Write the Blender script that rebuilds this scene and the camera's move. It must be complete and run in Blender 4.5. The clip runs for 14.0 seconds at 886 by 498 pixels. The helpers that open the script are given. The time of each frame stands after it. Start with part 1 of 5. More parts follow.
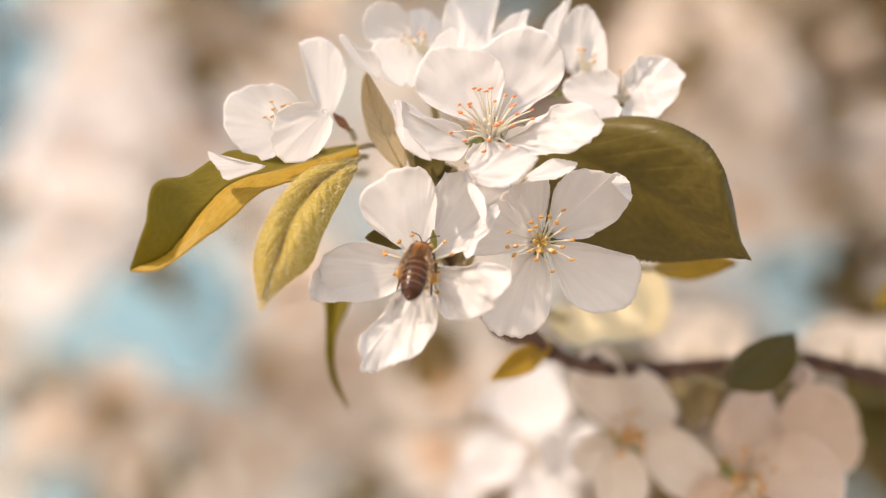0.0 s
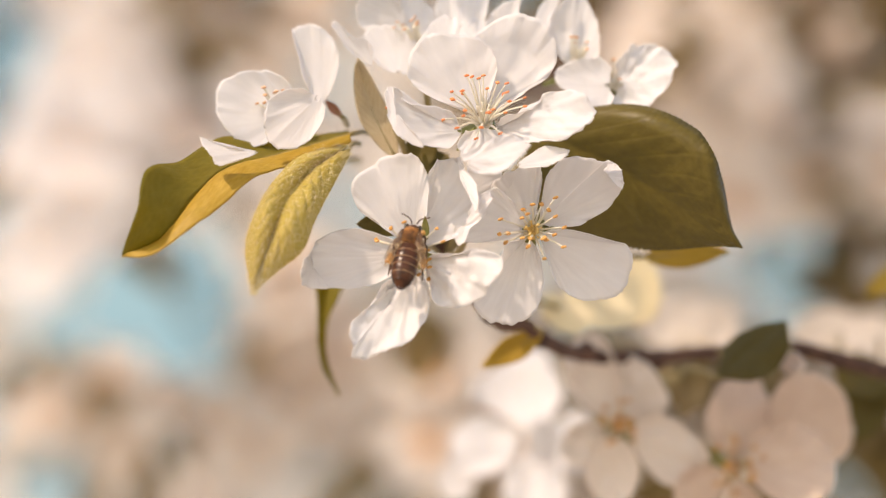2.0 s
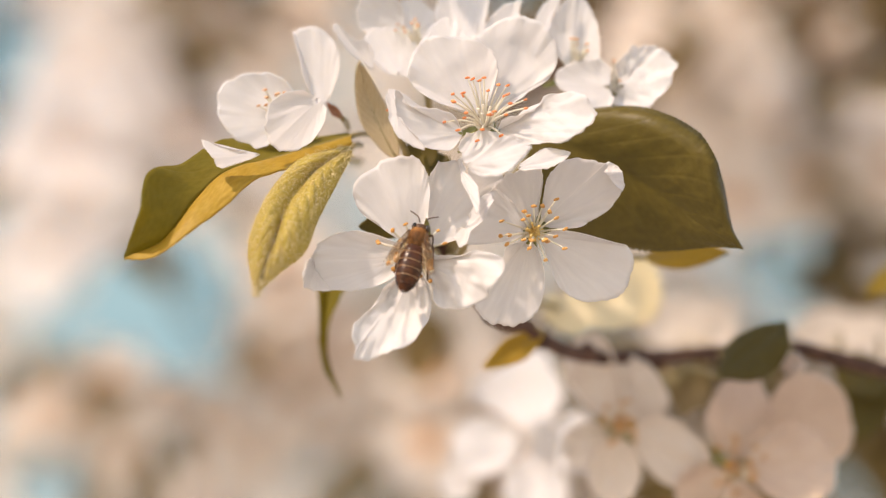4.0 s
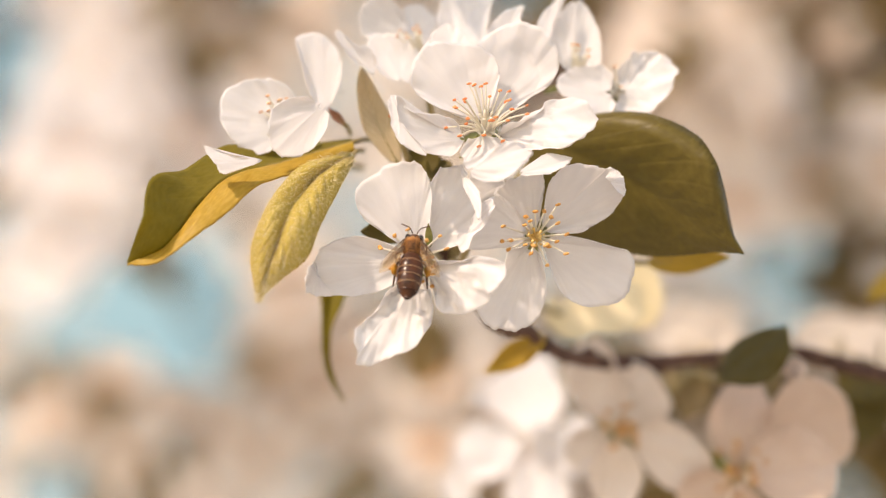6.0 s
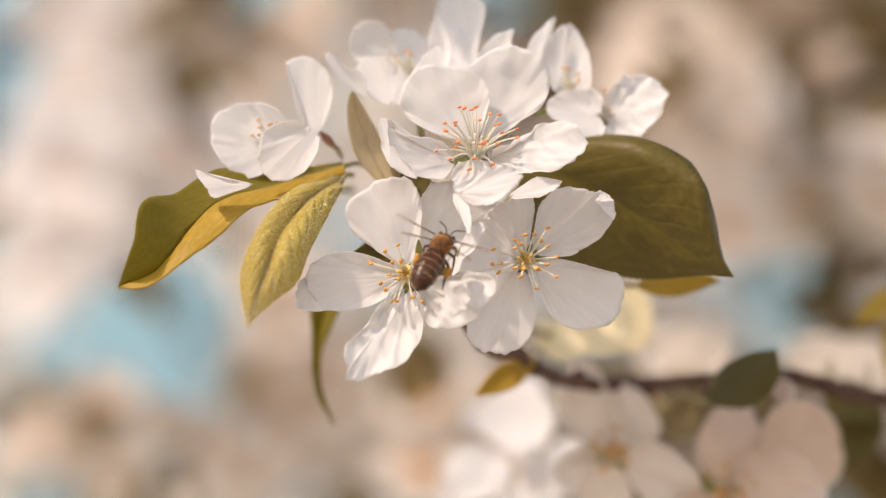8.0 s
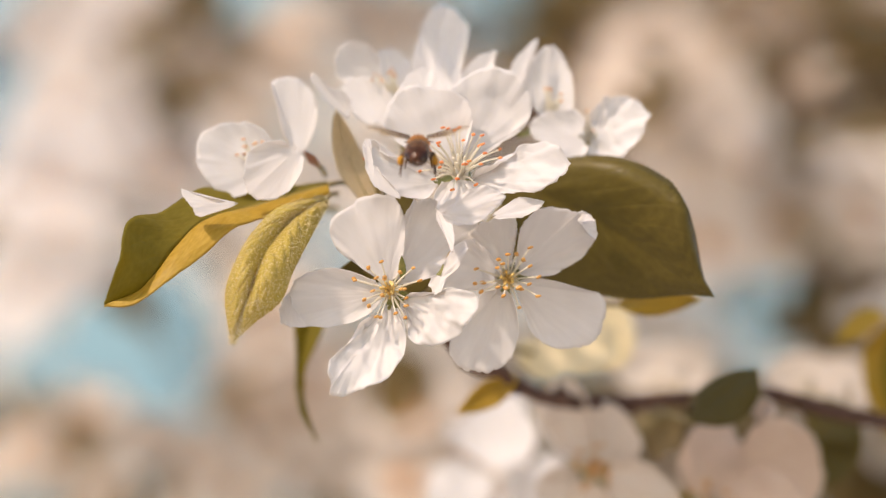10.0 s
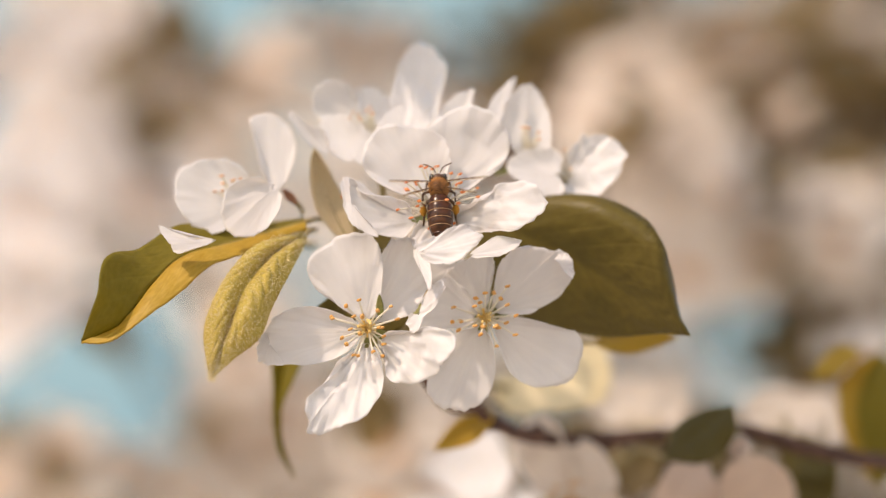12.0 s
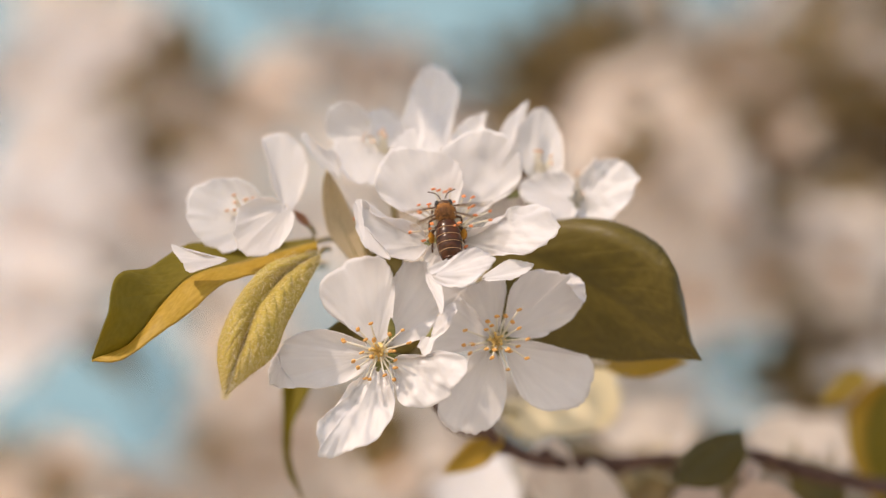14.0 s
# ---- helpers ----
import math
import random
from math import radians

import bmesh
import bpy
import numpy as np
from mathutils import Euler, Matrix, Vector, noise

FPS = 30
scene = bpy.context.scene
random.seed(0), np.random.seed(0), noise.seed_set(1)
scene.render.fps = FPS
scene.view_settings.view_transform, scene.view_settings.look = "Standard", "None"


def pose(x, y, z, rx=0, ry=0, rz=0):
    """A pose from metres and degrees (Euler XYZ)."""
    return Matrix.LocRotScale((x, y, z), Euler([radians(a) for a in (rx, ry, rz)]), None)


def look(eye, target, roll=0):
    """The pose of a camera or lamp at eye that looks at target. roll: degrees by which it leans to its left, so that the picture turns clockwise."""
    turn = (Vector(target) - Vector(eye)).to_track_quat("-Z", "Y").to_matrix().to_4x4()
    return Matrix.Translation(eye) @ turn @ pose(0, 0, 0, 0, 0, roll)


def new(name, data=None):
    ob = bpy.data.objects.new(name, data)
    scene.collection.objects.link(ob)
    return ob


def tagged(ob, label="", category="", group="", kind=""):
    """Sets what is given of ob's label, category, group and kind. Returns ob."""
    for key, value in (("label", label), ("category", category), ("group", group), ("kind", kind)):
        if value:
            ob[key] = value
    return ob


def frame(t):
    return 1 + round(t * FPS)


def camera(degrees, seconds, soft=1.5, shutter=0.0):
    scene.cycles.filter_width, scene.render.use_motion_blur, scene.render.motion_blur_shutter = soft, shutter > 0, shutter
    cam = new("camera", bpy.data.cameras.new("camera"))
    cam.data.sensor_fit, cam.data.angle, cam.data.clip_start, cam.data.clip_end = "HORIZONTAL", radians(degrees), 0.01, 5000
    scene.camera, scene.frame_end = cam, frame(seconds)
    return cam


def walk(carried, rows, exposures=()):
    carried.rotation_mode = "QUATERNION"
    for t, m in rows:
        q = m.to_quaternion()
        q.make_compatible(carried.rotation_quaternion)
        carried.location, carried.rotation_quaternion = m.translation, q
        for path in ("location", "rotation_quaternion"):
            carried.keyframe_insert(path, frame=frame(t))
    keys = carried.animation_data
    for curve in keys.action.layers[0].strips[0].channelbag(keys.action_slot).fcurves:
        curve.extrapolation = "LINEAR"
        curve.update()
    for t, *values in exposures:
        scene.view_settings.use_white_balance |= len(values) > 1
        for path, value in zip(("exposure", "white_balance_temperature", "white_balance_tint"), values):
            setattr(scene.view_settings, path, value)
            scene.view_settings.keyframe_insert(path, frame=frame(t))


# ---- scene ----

# ---- camera and its walk ----
SITE = pose(0, 0, 2.1, 32, 0, 0)          # the twig's place and the upward tilt of the view
cam = camera(17.82, 14.0, soft=1.2, shutter=0.5)
cam.data.dof.use_dof = True
cam.data.dof.focus_distance = 0.497
cam.data.dof.aperture_fstop = 6.5
VIEW = [
    (0, 2.96, -490.16, -5.76, -1.344, 0.895, 1.199),
    (0.5, 2.45, -490.47, -5.17, -1.417, 0.782, 1.178),
    (1, 2.66, -490.02, -5.84, -1.379, 0.704, 1.156),
    (1.5, 2.76, -490.75, -5.74, -1.534, 0.552, 1.108),
    (2, 2.94, -490.60, -6.54, -1.519, 0.664, 1.036),
    (2.5, 3.10, -490.40, -6.56, -1.570, 0.863, 0.965),
    (5, 1.62, -492.93, -5.26, -1.572, 0.767, 0.959),
    (5.5, 2.21, -492.83, -5.28, -1.565, 0.509, 1.048),
    (6, 2.54, -493.80, -5.47, -1.487, 0.885, 1.043),
    (6.5, 1.88, -493.89, -4.88, -1.487, 0.669, 0.931),
    (7, 2.40, -494.99, -5.11, -1.319, 0.806, 0.916),
    (7.5, 2.08, -495.05, -4.85, -1.255, 0.734, 0.872),
    (8, 2.58, -494.91, -4.54, -1.127, 0.824, 0.847),
    (10.5, 3.25, -499.81, -2.83, -0.852, 0.622, 0.430),
    (11, 3.47, -499.69, -2.32, -0.744, 0.644, 0.254),
    (11.5, 2.81, -499.74, -2.26, -0.498, 0.553, 0.071),
    (12, 2.44, -500.30, -0.56, -0.406, 0.455, 0.027),
    (12.5, 1.96, -500.17, -1.27, -0.187, 0.349, -0.017),
    (13, 1.37, -500.75, -1.46, -0.113, 0.326, 0.031),
    (13.5, 0.46, -500.51, -0.16, -0.147, 0.055, 0.032),
    (14, 0.03, -500.30, -0.07, 0.004, 0.008, 0.002),
]
walk(cam, [(t, SITE @ pose(x / 1000, y / 1000, z / 1000, 90 + rx, ry, rz)) for t, x, y, z, rx, ry, rz in VIEW],
     exposures=[(0, 1.36, 8950, 21), (1.5, 1.36, 8950, 21), (2.0, 1.31, 8900, 21), (2.5, 1.17, 8650, 21), (5, 1.38, 8950, 21), (6.5, 1.42, 9050, 21), (7.5, 1.36, 8900, 21), (8, 1.19, 8600, 21), (10.5, 1.20, 8750, 21), (11, 1.28, 8800, 21), (11.5, 1.20, 8800, 21), (12.5, 1.20, 8800, 21), (13.5, 1.25, 8900, 21), (14, 1.09, 8550, 21)])

# ---- world and sun ----
SUN = (SITE.to_3x3() @ Vector((-0.5, -0.21, 0.84))).normalized()
world = bpy.data.worlds.new("sky")
scene.world = world
world.use_nodes = True
wn = world.node_tree
sky = wn.nodes.new("ShaderNodeTexSky")
sky.sky_type = "NISHITA"
sky.sun_disc = False
sky.dust_density = 0.2
sky.ozone_density = 0.6
sky.sun_elevation = math.asin(SUN.z)
sky.sun_rotation = math.atan2(SUN.x, SUN.y)
wn.nodes["Background"].inputs["Strength"].default_value = 0.115
wn.links.new(sky.outputs[0], wn.nodes["Background"].inputs["Color"])
sun = new("sun", bpy.data.lights.new("sun", "SUN"))
sun.data.energy = 1.55
sun.data.angle = radians(0.5)
sun.data.color = (1.0, 0.95, 0.89)
sun.matrix_world = look(SUN * 20, (0, 0, 0))


# ---- materials ----
def shader(name):
    m = bpy.data.materials.new(name)
    m.use_nodes = True
    nt = m.node_tree
    nt.nodes.clear()
    return m, nt, nt.nodes.new("ShaderNodeOutputMaterial")


def node(nt, kind, **inputs):
    n = nt.nodes.new(kind)
    for k, v in inputs.items():
        n.inputs[k.replace("_", " ")].default_value = v
    return n


def noise_mix(nt, colour_a, colour_b, scale, coord="Object", stretch=(1, 1, 1), low=0.35, high=0.65, detail=4):
    tc = nt.nodes.new("ShaderNodeTexCoord")
    mp = nt.nodes.new("ShaderNodeMapping")
    mp.inputs["Scale"].default_value = stretch
    nz = node(nt, "ShaderNodeTexNoise", Scale=scale, Detail=detail)
    ramp = nt.nodes.new("ShaderNodeValToRGB")
    ramp.color_ramp.elements[0].position, ramp.color_ramp.elements[1].position = low, high
    ramp.color_ramp.elements[0].color = (*colour_a, 1)
    ramp.color_ramp.elements[1].color = (*colour_b, 1)
    nt.links.new(tc.outputs[coord], mp.inputs[0])
    nt.links.new(mp.outputs[0], nz.inputs["Vector"])
    nt.links.new(nz.outputs["Fac"], ramp.inputs[0])
    return ramp.outputs[0], nz.outputs["Fac"]


def bump(nt, height, strength, distance, under=None):
    b = node(nt, "ShaderNodeBump", Strength=strength, Distance=distance)
    nt.links.new(height, b.inputs["Height"])
    if under is not None:
        nt.links.new(under, b.inputs["Normal"])
    return b.outputs[0]


def simple(name, a, b, scale, rough=0.6, metal=0.0, relief=0.3, depth=0.0002, stretch=(1, 1, 1), spec=0.4, coord="Object"):
    m, nt, out = shader(name)
    col, fac = noise_mix(nt, a, b, scale, coord, stretch)
    p = node(nt, "ShaderNodeBsdfPrincipled", Roughness=rough, Metallic=metal, Specular_IOR_Level=spec)
    nt.links.new(col, p.inputs["Base Color"])
    nt.links.new(bump(nt, fac, relief, depth), p.inputs["Normal"])
    nt.links.new(p.outputs[0], out.inputs[0])
    return m


def thin(name, a, b, through_colour, share, rough=0.5, scale=3.0, stretch=(10, 1.2, 1), relief=0.35, depth=0.0003, spec=0.35, fine=900, leafy=False, veins=0.5, nap=0.25):
    """A petal or leaf: a glossy face over a body that lets light through; its veins run along the blade (UV)."""
    m, nt, out = shader(name)
    col, fac = noise_mix(nt, a, b, scale, "UV", stretch)
    p = node(nt, "ShaderNodeBsdfPrincipled", Roughness=rough, Specular_IOR_Level=spec)
    tr = node(nt, "ShaderNodeBsdfTranslucent", Color=(*through_colour, 1))
    mx = node(nt, "ShaderNodeMixShader", Fac=share)
    tc = nt.nodes.new("ShaderNodeTexCoord")
    grain = node(nt, "ShaderNodeTexNoise", Scale=fine, Detail=3)
    nt.links.new(tc.outputs["Object"], grain.inputs["Vector"])
    n = bump(nt, fac, relief, depth)
    if leafy:
        sep = nt.nodes.new("ShaderNodeSeparateXYZ")
        nt.links.new(tc.outputs["UV"], sep.inputs[0])

        def calc(op, a_, b_=None):
            k = nt.nodes.new("ShaderNodeMath")
            k.operation = op
            for i, v in enumerate((a_, b_)):
                if v is None:
                    continue
                if isinstance(v, (int, float)):
                    k.inputs[i].default_value = v
                else:
                    nt.links.new(v, k.inputs[i])
            return k.outputs[0]
        side = calc("ABSOLUTE", calc("SUBTRACT", sep.outputs[0], 0.5))
        wave = calc("SINE", calc("MULTIPLY", calc("SUBTRACT", sep.outputs[1], calc("MULTIPLY", side, 0.55)), 62.0))
        vein = calc("POWER", calc("MAXIMUM", wave, 0.0), 6.0)
        rib = calc("MAXIMUM", calc("SUBTRACT", 1.0, calc("MULTIPLY", side, 26.0)), 0.0)
        lines = calc("MAXIMUM", vein, rib)
        n = bump(nt, lines, veins, -0.0006, n)
        pale = nt.nodes.new("ShaderNodeMix")
        pale.data_type = "RGBA"
        nt.links.new(calc("MULTIPLY", lines, 0.5 * veins), pale.inputs["Factor"])
        nt.links.new(col, pale.inputs["A"])
        pale.inputs["B"].default_value = (min(1, b[0] * 1.8), min(1, b[1] * 1.8), b[2] * 1.8, 1)
        col = pale.outputs["Result"]
    n = bump(nt, grain.outputs["Fac"], nap, 0.0001 + 0.0002 * max(0, nap - 0.25), n)
    nt.links.new(col, p.inputs["Base Color"])
    nt.links.new(n, p.inputs["Normal"])
    nt.links.new(p.outputs[0], mx.inputs[1])
    nt.links.new(tr.outputs[0], mx.inputs[2])
    nt.links.new(mx.outputs[0], out.inputs[0])
    return m


PETAL = thin("petal_white", (0.735, 0.747, 0.79), (0.795, 0.805, 0.845), (0.915, 0.86, 0.795), 0.49, spec=0.3, relief=0.3, depth=0.0003)
# browner petal copy: the lower blossom's shade is put into its colour
PETAL_BLUSH_SHADED = thin("petal_blush_shaded", (0.72, 0.60, 0.52), (0.80, 0.69, 0.61), (0.79, 0.65, 0.54), 0.45, spec=0.25, relief=0.3, depth=0.0003)
PETAL_FAR = thin("petal_far", (0.81, 0.735, 0.68), (0.88, 0.835, 0.79), (0.84, 0.75, 0.66), 0.45, spec=0.2)
# white petal tinted cream: the yellow light through it is painted in
PETAL_BACKLIT = thin("petal_backlit", (0.84, 0.75, 0.55), (0.88, 0.80, 0.62), (0.9, 0.79, 0.52), 0.45, spec=0.3)
LEAF = thin("leaf_olive", (0.114, 0.084, 0.018), (0.153, 0.115, 0.025), (0.23, 0.185, 0.018), 0.28, rough=0.45, spec=0.3, scale=5, stretch=(4, 6, 1), leafy=True, veins=0.12)
# LEAF again, darker: shade on the lower leaf painted into its colour
LEAF_SHADED = thin("leaf_shaded", (0.075, 0.058, 0.014), (0.11, 0.085, 0.02), (0.14, 0.115, 0.014), 0.18, rough=0.45, spec=0.25, scale=5, stretch=(4, 6, 1), leafy=True, veins=0.12)
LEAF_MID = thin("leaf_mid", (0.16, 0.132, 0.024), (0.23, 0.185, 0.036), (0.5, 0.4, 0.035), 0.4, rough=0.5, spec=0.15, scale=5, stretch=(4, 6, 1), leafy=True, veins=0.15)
# brighter leaf copy: sun on or through a leaf is painted as gold
LEAF_GOLD_LIT = thin("leaf_gold_lit", (0.43, 0.275, 0.035), (0.56, 0.37, 0.065), (0.58, 0.39, 0.04), 0.4, rough=0.5, scale=5, stretch=(4, 6, 1), leafy=True, veins=0.12)
LEAF_YOUNG = thin("leaf_young", (0.39, 0.295, 0.05), (0.60, 0.455, 0.12), (0.56, 0.43, 0.08), 0.3, rough=0.5, scale=6, stretch=(4, 8, 1), relief=0.35, depth=0.0004, fine=2200, leafy=True, veins=0.13, nap=0.8)
LEAF_PALE = thin("leaf_pale", (0.58, 0.46, 0.3), (0.68, 0.56, 0.38), (0.66, 0.54, 0.34), 0.35, rough=0.6, scale=5, stretch=(4, 3, 1), leafy=True)
LEAF_FAR = thin("leaf_far", (0.12, 0.082, 0.035), (0.19, 0.135, 0.055), (0.26, 0.17, 0.05), 0.28, rough=0.5)
HEART_FAR = simple("heart_far", (0.50, 0.26, 0.12), (0.66, 0.38, 0.19), 300, rough=0.8)
FUZZ = simple("leaf_fuzz", (0.78, 0.66, 0.38), (0.88, 0.79, 0.55), 400, rough=0.7)
BARK = simple("bark", (0.055, 0.026, 0.018), (0.13, 0.066, 0.045), 260, rough=0.75, relief=0.7, depth=0.0008, stretch=(1, 1, 0.4))
BUD = simple("bud_red", (0.30, 0.13, 0.09), (0.40, 0.20, 0.14), 600, rough=0.6)
STALK = simple("stalk_olive", (0.24, 0.18, 0.07), (0.34, 0.26, 0.12), 500, rough=0.55)
SEPAL = simple("sepal", (0.16, 0.17, 0.04), (0.26, 0.24, 0.08), 600, rough=0.6)
FILAMENT = thin("filament", (0.84, 0.79, 0.69), (0.90, 0.87, 0.80), (0.85, 0.80, 0.65), 0.35, rough=0.5)
ANTHER = simple("anther_ochre", (0.52, 0.24, 0.06), (0.74, 0.42, 0.15), 1500, rough=0.8, relief=0.6)
ANTHER_RED = simple("anther_coral", (0.72, 0.20, 0.07), (0.85, 0.34, 0.14), 1500, rough=0.8, relief=0.6)
ANTHER_FAINT = simple("anther_faint", (0.66, 0.36, 0.19), (0.80, 0.50, 0.30), 1500, rough=0.8, relief=0.6)
STYLE = simple("style", (0.70, 0.45, 0.13), (0.83, 0.62, 0.27), 900, rough=0.6)
POLLEN = simple("pollen", (0.36, 0.155, 0.02), (0.52, 0.25, 0.035), 2500, rough=0.9, relief=0.8)
BEE_DARK = simple("bee_shell", (0.028, 0.010, 0.004), (0.085, 0.028, 0.010), 700, rough=0.27, spec=0.28, relief=0.15)
BEE_HAIR = simple("bee_hair", (0.33, 0.135, 0.038), (0.60, 0.29, 0.10), 1500, rough=0.7)
BEE_BAND = simple("bee_band", (0.26, 0.14, 0.065), (0.40, 0.24, 0.12), 2500, rough=0.8, relief=0.8)
BEE_LEG = simple("bee_leg", (0.05, 0.022, 0.01), (0.13, 0.06, 0.025), 900, rough=0.45)
EYE = simple("bee_eye", (0.012, 0.008, 0.006), (0.03, 0.018, 0.012), 5000, rough=0.25, spec=0.7)
# unseen ground's pale warm colour is chosen to bounce light onto the petals
BOUNCE_GROUND = simple("bounce_ground", (0.50, 0.42, 0.33), (0.66, 0.57, 0.47), 3, rough=0.9)


def wing_material():
    m, nt, out = shader("wing_film")
    clear = node(nt, "ShaderNodeBsdfTransparent", Color=(0.975, 0.93, 0.86, 1))
    film = node(nt, "ShaderNodeBsdfPrincipled", Roughness=0.18)
    col, fac = noise_mix(nt, (0.40, 0.28, 0.18), (0.55, 0.42, 0.30), 700)
    nt.links.new(col, film.inputs["Base Color"])
    mx = node(nt, "ShaderNodeMixShader", Fac=0.15)
    nt.links.new(clear.outputs[0], mx.inputs[1])
    nt.links.new(film.outputs[0], mx.inputs[2])
    nt.links.new(mx.outputs[0], out.inputs[0])
    return m


WING = wing_material()


# ---- building helpers (all lengths in millimetres of the twig's space) ----
def mm(x, y, z):
    return Vector((x, y, z))


def thing(name, at, label, category, group="", kind=""):
    ob = new(name)
    ob.empty_display_size = 0.005
    ob.matrix_basis = SITE @ Matrix.Translation(at / 1000)
    return tagged(ob, label, category, group, kind)


def mesh_of(bm, name, material, smooth=True):
    me = bpy.data.meshes.new(name)
    for f in bm.faces:
        f.smooth = smooth
    bmesh.ops.scale(bm, vec=(0.001, 0.001, 0.001), verts=bm.verts)
    bm.to_mesh(me)
    bm.free()
    me.materials.append(material)
    return me


def part(name, bm, material, parent, label="", thick=0.0):
    ob = new(name, mesh_of(bm, name, material))
    ob.parent = parent
    if thick:
        mod = ob.modifiers.new("thickness", "SOLIDIFY")
        mod.thickness, mod.offset = thick / 1000, 0
    return tagged(ob, label)


def tube(bm, pts, radii, sides=7):
    pts = [Vector(p) for p in pts]
    rings = []
    for i, p in enumerate(pts):
        d = (pts[min(i + 1, len(pts) - 1)] - pts[max(i - 1, 0)]).normalized()
        a = d.cross(Vector((0.3, 1, 0.2))).normalized()
        b = d.cross(a)
        rings.append([bm.verts.new(p + radii[i] * (math.cos(k * math.tau / sides) * a + math.sin(k * math.tau / sides) * b)) for k in range(sides)])
    for r0, r1 in zip(rings, rings[1:]):
        for k in range(sides):
            bm.faces.new((r0[k], r0[(k + 1) % sides], r1[(k + 1) % sides], r1[k]))
    bm.faces.new(rings[0][::-1])
    bm.faces.new(rings[-1])
    return bm


def smooth_line(pts, n=24, jitter=0.0, seed=0):
    """A line that glides through the points."""
    pts = [Vector(p) for p in pts]
    out = []
    segs = len(pts) - 1
    for i in range(n + 1):
        u = i / n * segs
        k = min(int(u), segs - 1)
        f = u - k
        p0, p1, p2, p3 = pts[max(k - 1, 0)], pts[k], pts[k + 1], pts[min(k + 2, segs)]
        q = 0.5 * (2 * p1 + (p2 - p0) * f + (2 * p0 - 5 * p1 + 4 * p2 - p3) * f * f + (3 * p1 - p0 - 3 * p2 + p3) * f ** 3)
        if jitter:
            q = q + jitter * noise.noise_vector(Vector((u * 2.3, seed, 0.5)))
        out.append(q)
    return out


def blob(bm, at, radii, turn=None, u=12, v=8):
    m = Matrix.Translation(at) @ (turn.to_4x4() if turn else Matrix()) @ Matrix.Diagonal((*radii, 1))
    bmesh.ops.create_uvsphere(bm, u_segments=u, v_segments=v, radius=1, matrix=m)
    return bm


MIDRIB = []


def blade(base, tip, width, origin, face=(0, -1, 0), roll=0, cup=0.25, bend=0.08, curl=0.0, notch=0.03, ruffle=0.05, fold=(0, 0), fold_at=0.6,
          sweep=0.0, seed=0, p=1.2, q=0.55, foot=0.24, ns=30, nt=20, saw=0.0, vee=0.0, wrinkle=1.25, rounded=None):
    """A petal or a leaf from its foot to its tip: an oval sheet with a cupped section, a bent back, waved and folded margins."""
    rounded = q < 0.7 and not saw if rounded is None else rounded
    base, tip = Vector(base), Vector(tip)
    e1 = tip - base
    length = e1.length
    e1.normalize()
    n = Vector(face)
    n = (n - n.dot(e1) * e1).normalized()
    n.rotate(Matrix.Rotation(radians(roll), 3, e1))
    e2 = e1.cross(n)
    bm = bmesh.new()
    uv = bm.loops.layers.uv.new("blade")
    place, grid = {}, []
    wide = 0.5 ** (1 / p) + 0.06
    for i in range(ns + 1):
        row = []
        for j in range(nt + 1):
            s, t = i / ns, 2 * j / nt - 1
            if rounded:                      # a broad tip: every column ends on a rounded margin
                t = math.sin(math.pi / 2 * t)
                s *= wide + (1 - wide) * (1 - abs(t) ** 2.3) ** (1 / 2.3)
                h = width / 2 * (foot + (1 - foot) * math.sin(math.pi / 2 * min(1, s / wide)) ** 0.95)
            else:
                h = width / 2 * (max(math.sin(math.pi * s ** p), 0) ** q + foot * (1 - s) ** 3)
            sgn = 1 if t > 0 else -1
            hh = h * (1 + 2.4 * ruffle * noise.noise(Vector((s * 3.1, sgn * 2.0, seed * 3.7))) + 0.8 * ruffle * noise.noise(Vector((s * 9.1, sgn * 2.0, seed * 1.7))))
            if saw:
                hh *= 1 - saw * ((s * 34) % 1.0)
            far = (i / ns) ** 4
            reach = 1 - notch * math.exp(-(t / 0.25) ** 2) * far + ruffle * (1.2 * noise.noise(Vector((t * 2.2, seed * 1.3, 4.0))) + 0.5 * noise.noise(Vector((t * 6.0, seed * 1.3, 7.0)))) * far
            x, y, z = t * hh, length * s * reach, 0.0
            z += cup * hh * t * t - vee * hh * (1 - abs(t)) - bend * length * math.sin(math.pi * s) + curl * length * max(0, s - 0.55) ** 2 * 2
            z += ruffle * length * noise.noise(Vector((s * 2.6 + seed, t * 1.7, seed * 2.1))) * (0.25 + s) * (0.35 + 0.65 * abs(t))
            z += wrinkle * 0.32 * ruffle * length * noise.noise(Vector((s * 1.6 + seed, t * 6.5, seed))) * s
            z += wrinkle * 0.35 * ruffle * length * noise.noise(Vector((s * 6.0 + seed, t * 3.6, seed * 0.7))) * min(1, 2 * s)
            f = fold[0] if t < 0 else fold[1]
            if f and abs(t) > fold_at:
                d = (abs(t) - fold_at) * hh
                a = radians(f) * min(1, (abs(t) - fold_at) / 0.18)
                x = sgn * (fold_at * hh + d * math.cos(a))
                z += d * math.sin(a)
            x += sweep * length * math.sin(math.pi * s)
            v = bm.verts.new(base + e2 * x + e1 * y + n * z - origin)
            place[v] = ((t + 1) / 2, s)
            row.append(v)
        grid.append(row)
    MIDRIB[:] = [row[nt // 2].co.copy() for row in grid]
    for r0, r1 in zip(grid, grid[1:]):
        for j in range(nt):
            f = bm.faces.new((r0[j], r0[j + 1], r1[j + 1], r1[j]))
            for loop in f.loops:
                loop[uv].uv = place[loop.vert]
    bmesh.ops.remove_doubles(bm, verts=bm.verts, dist=0.004)
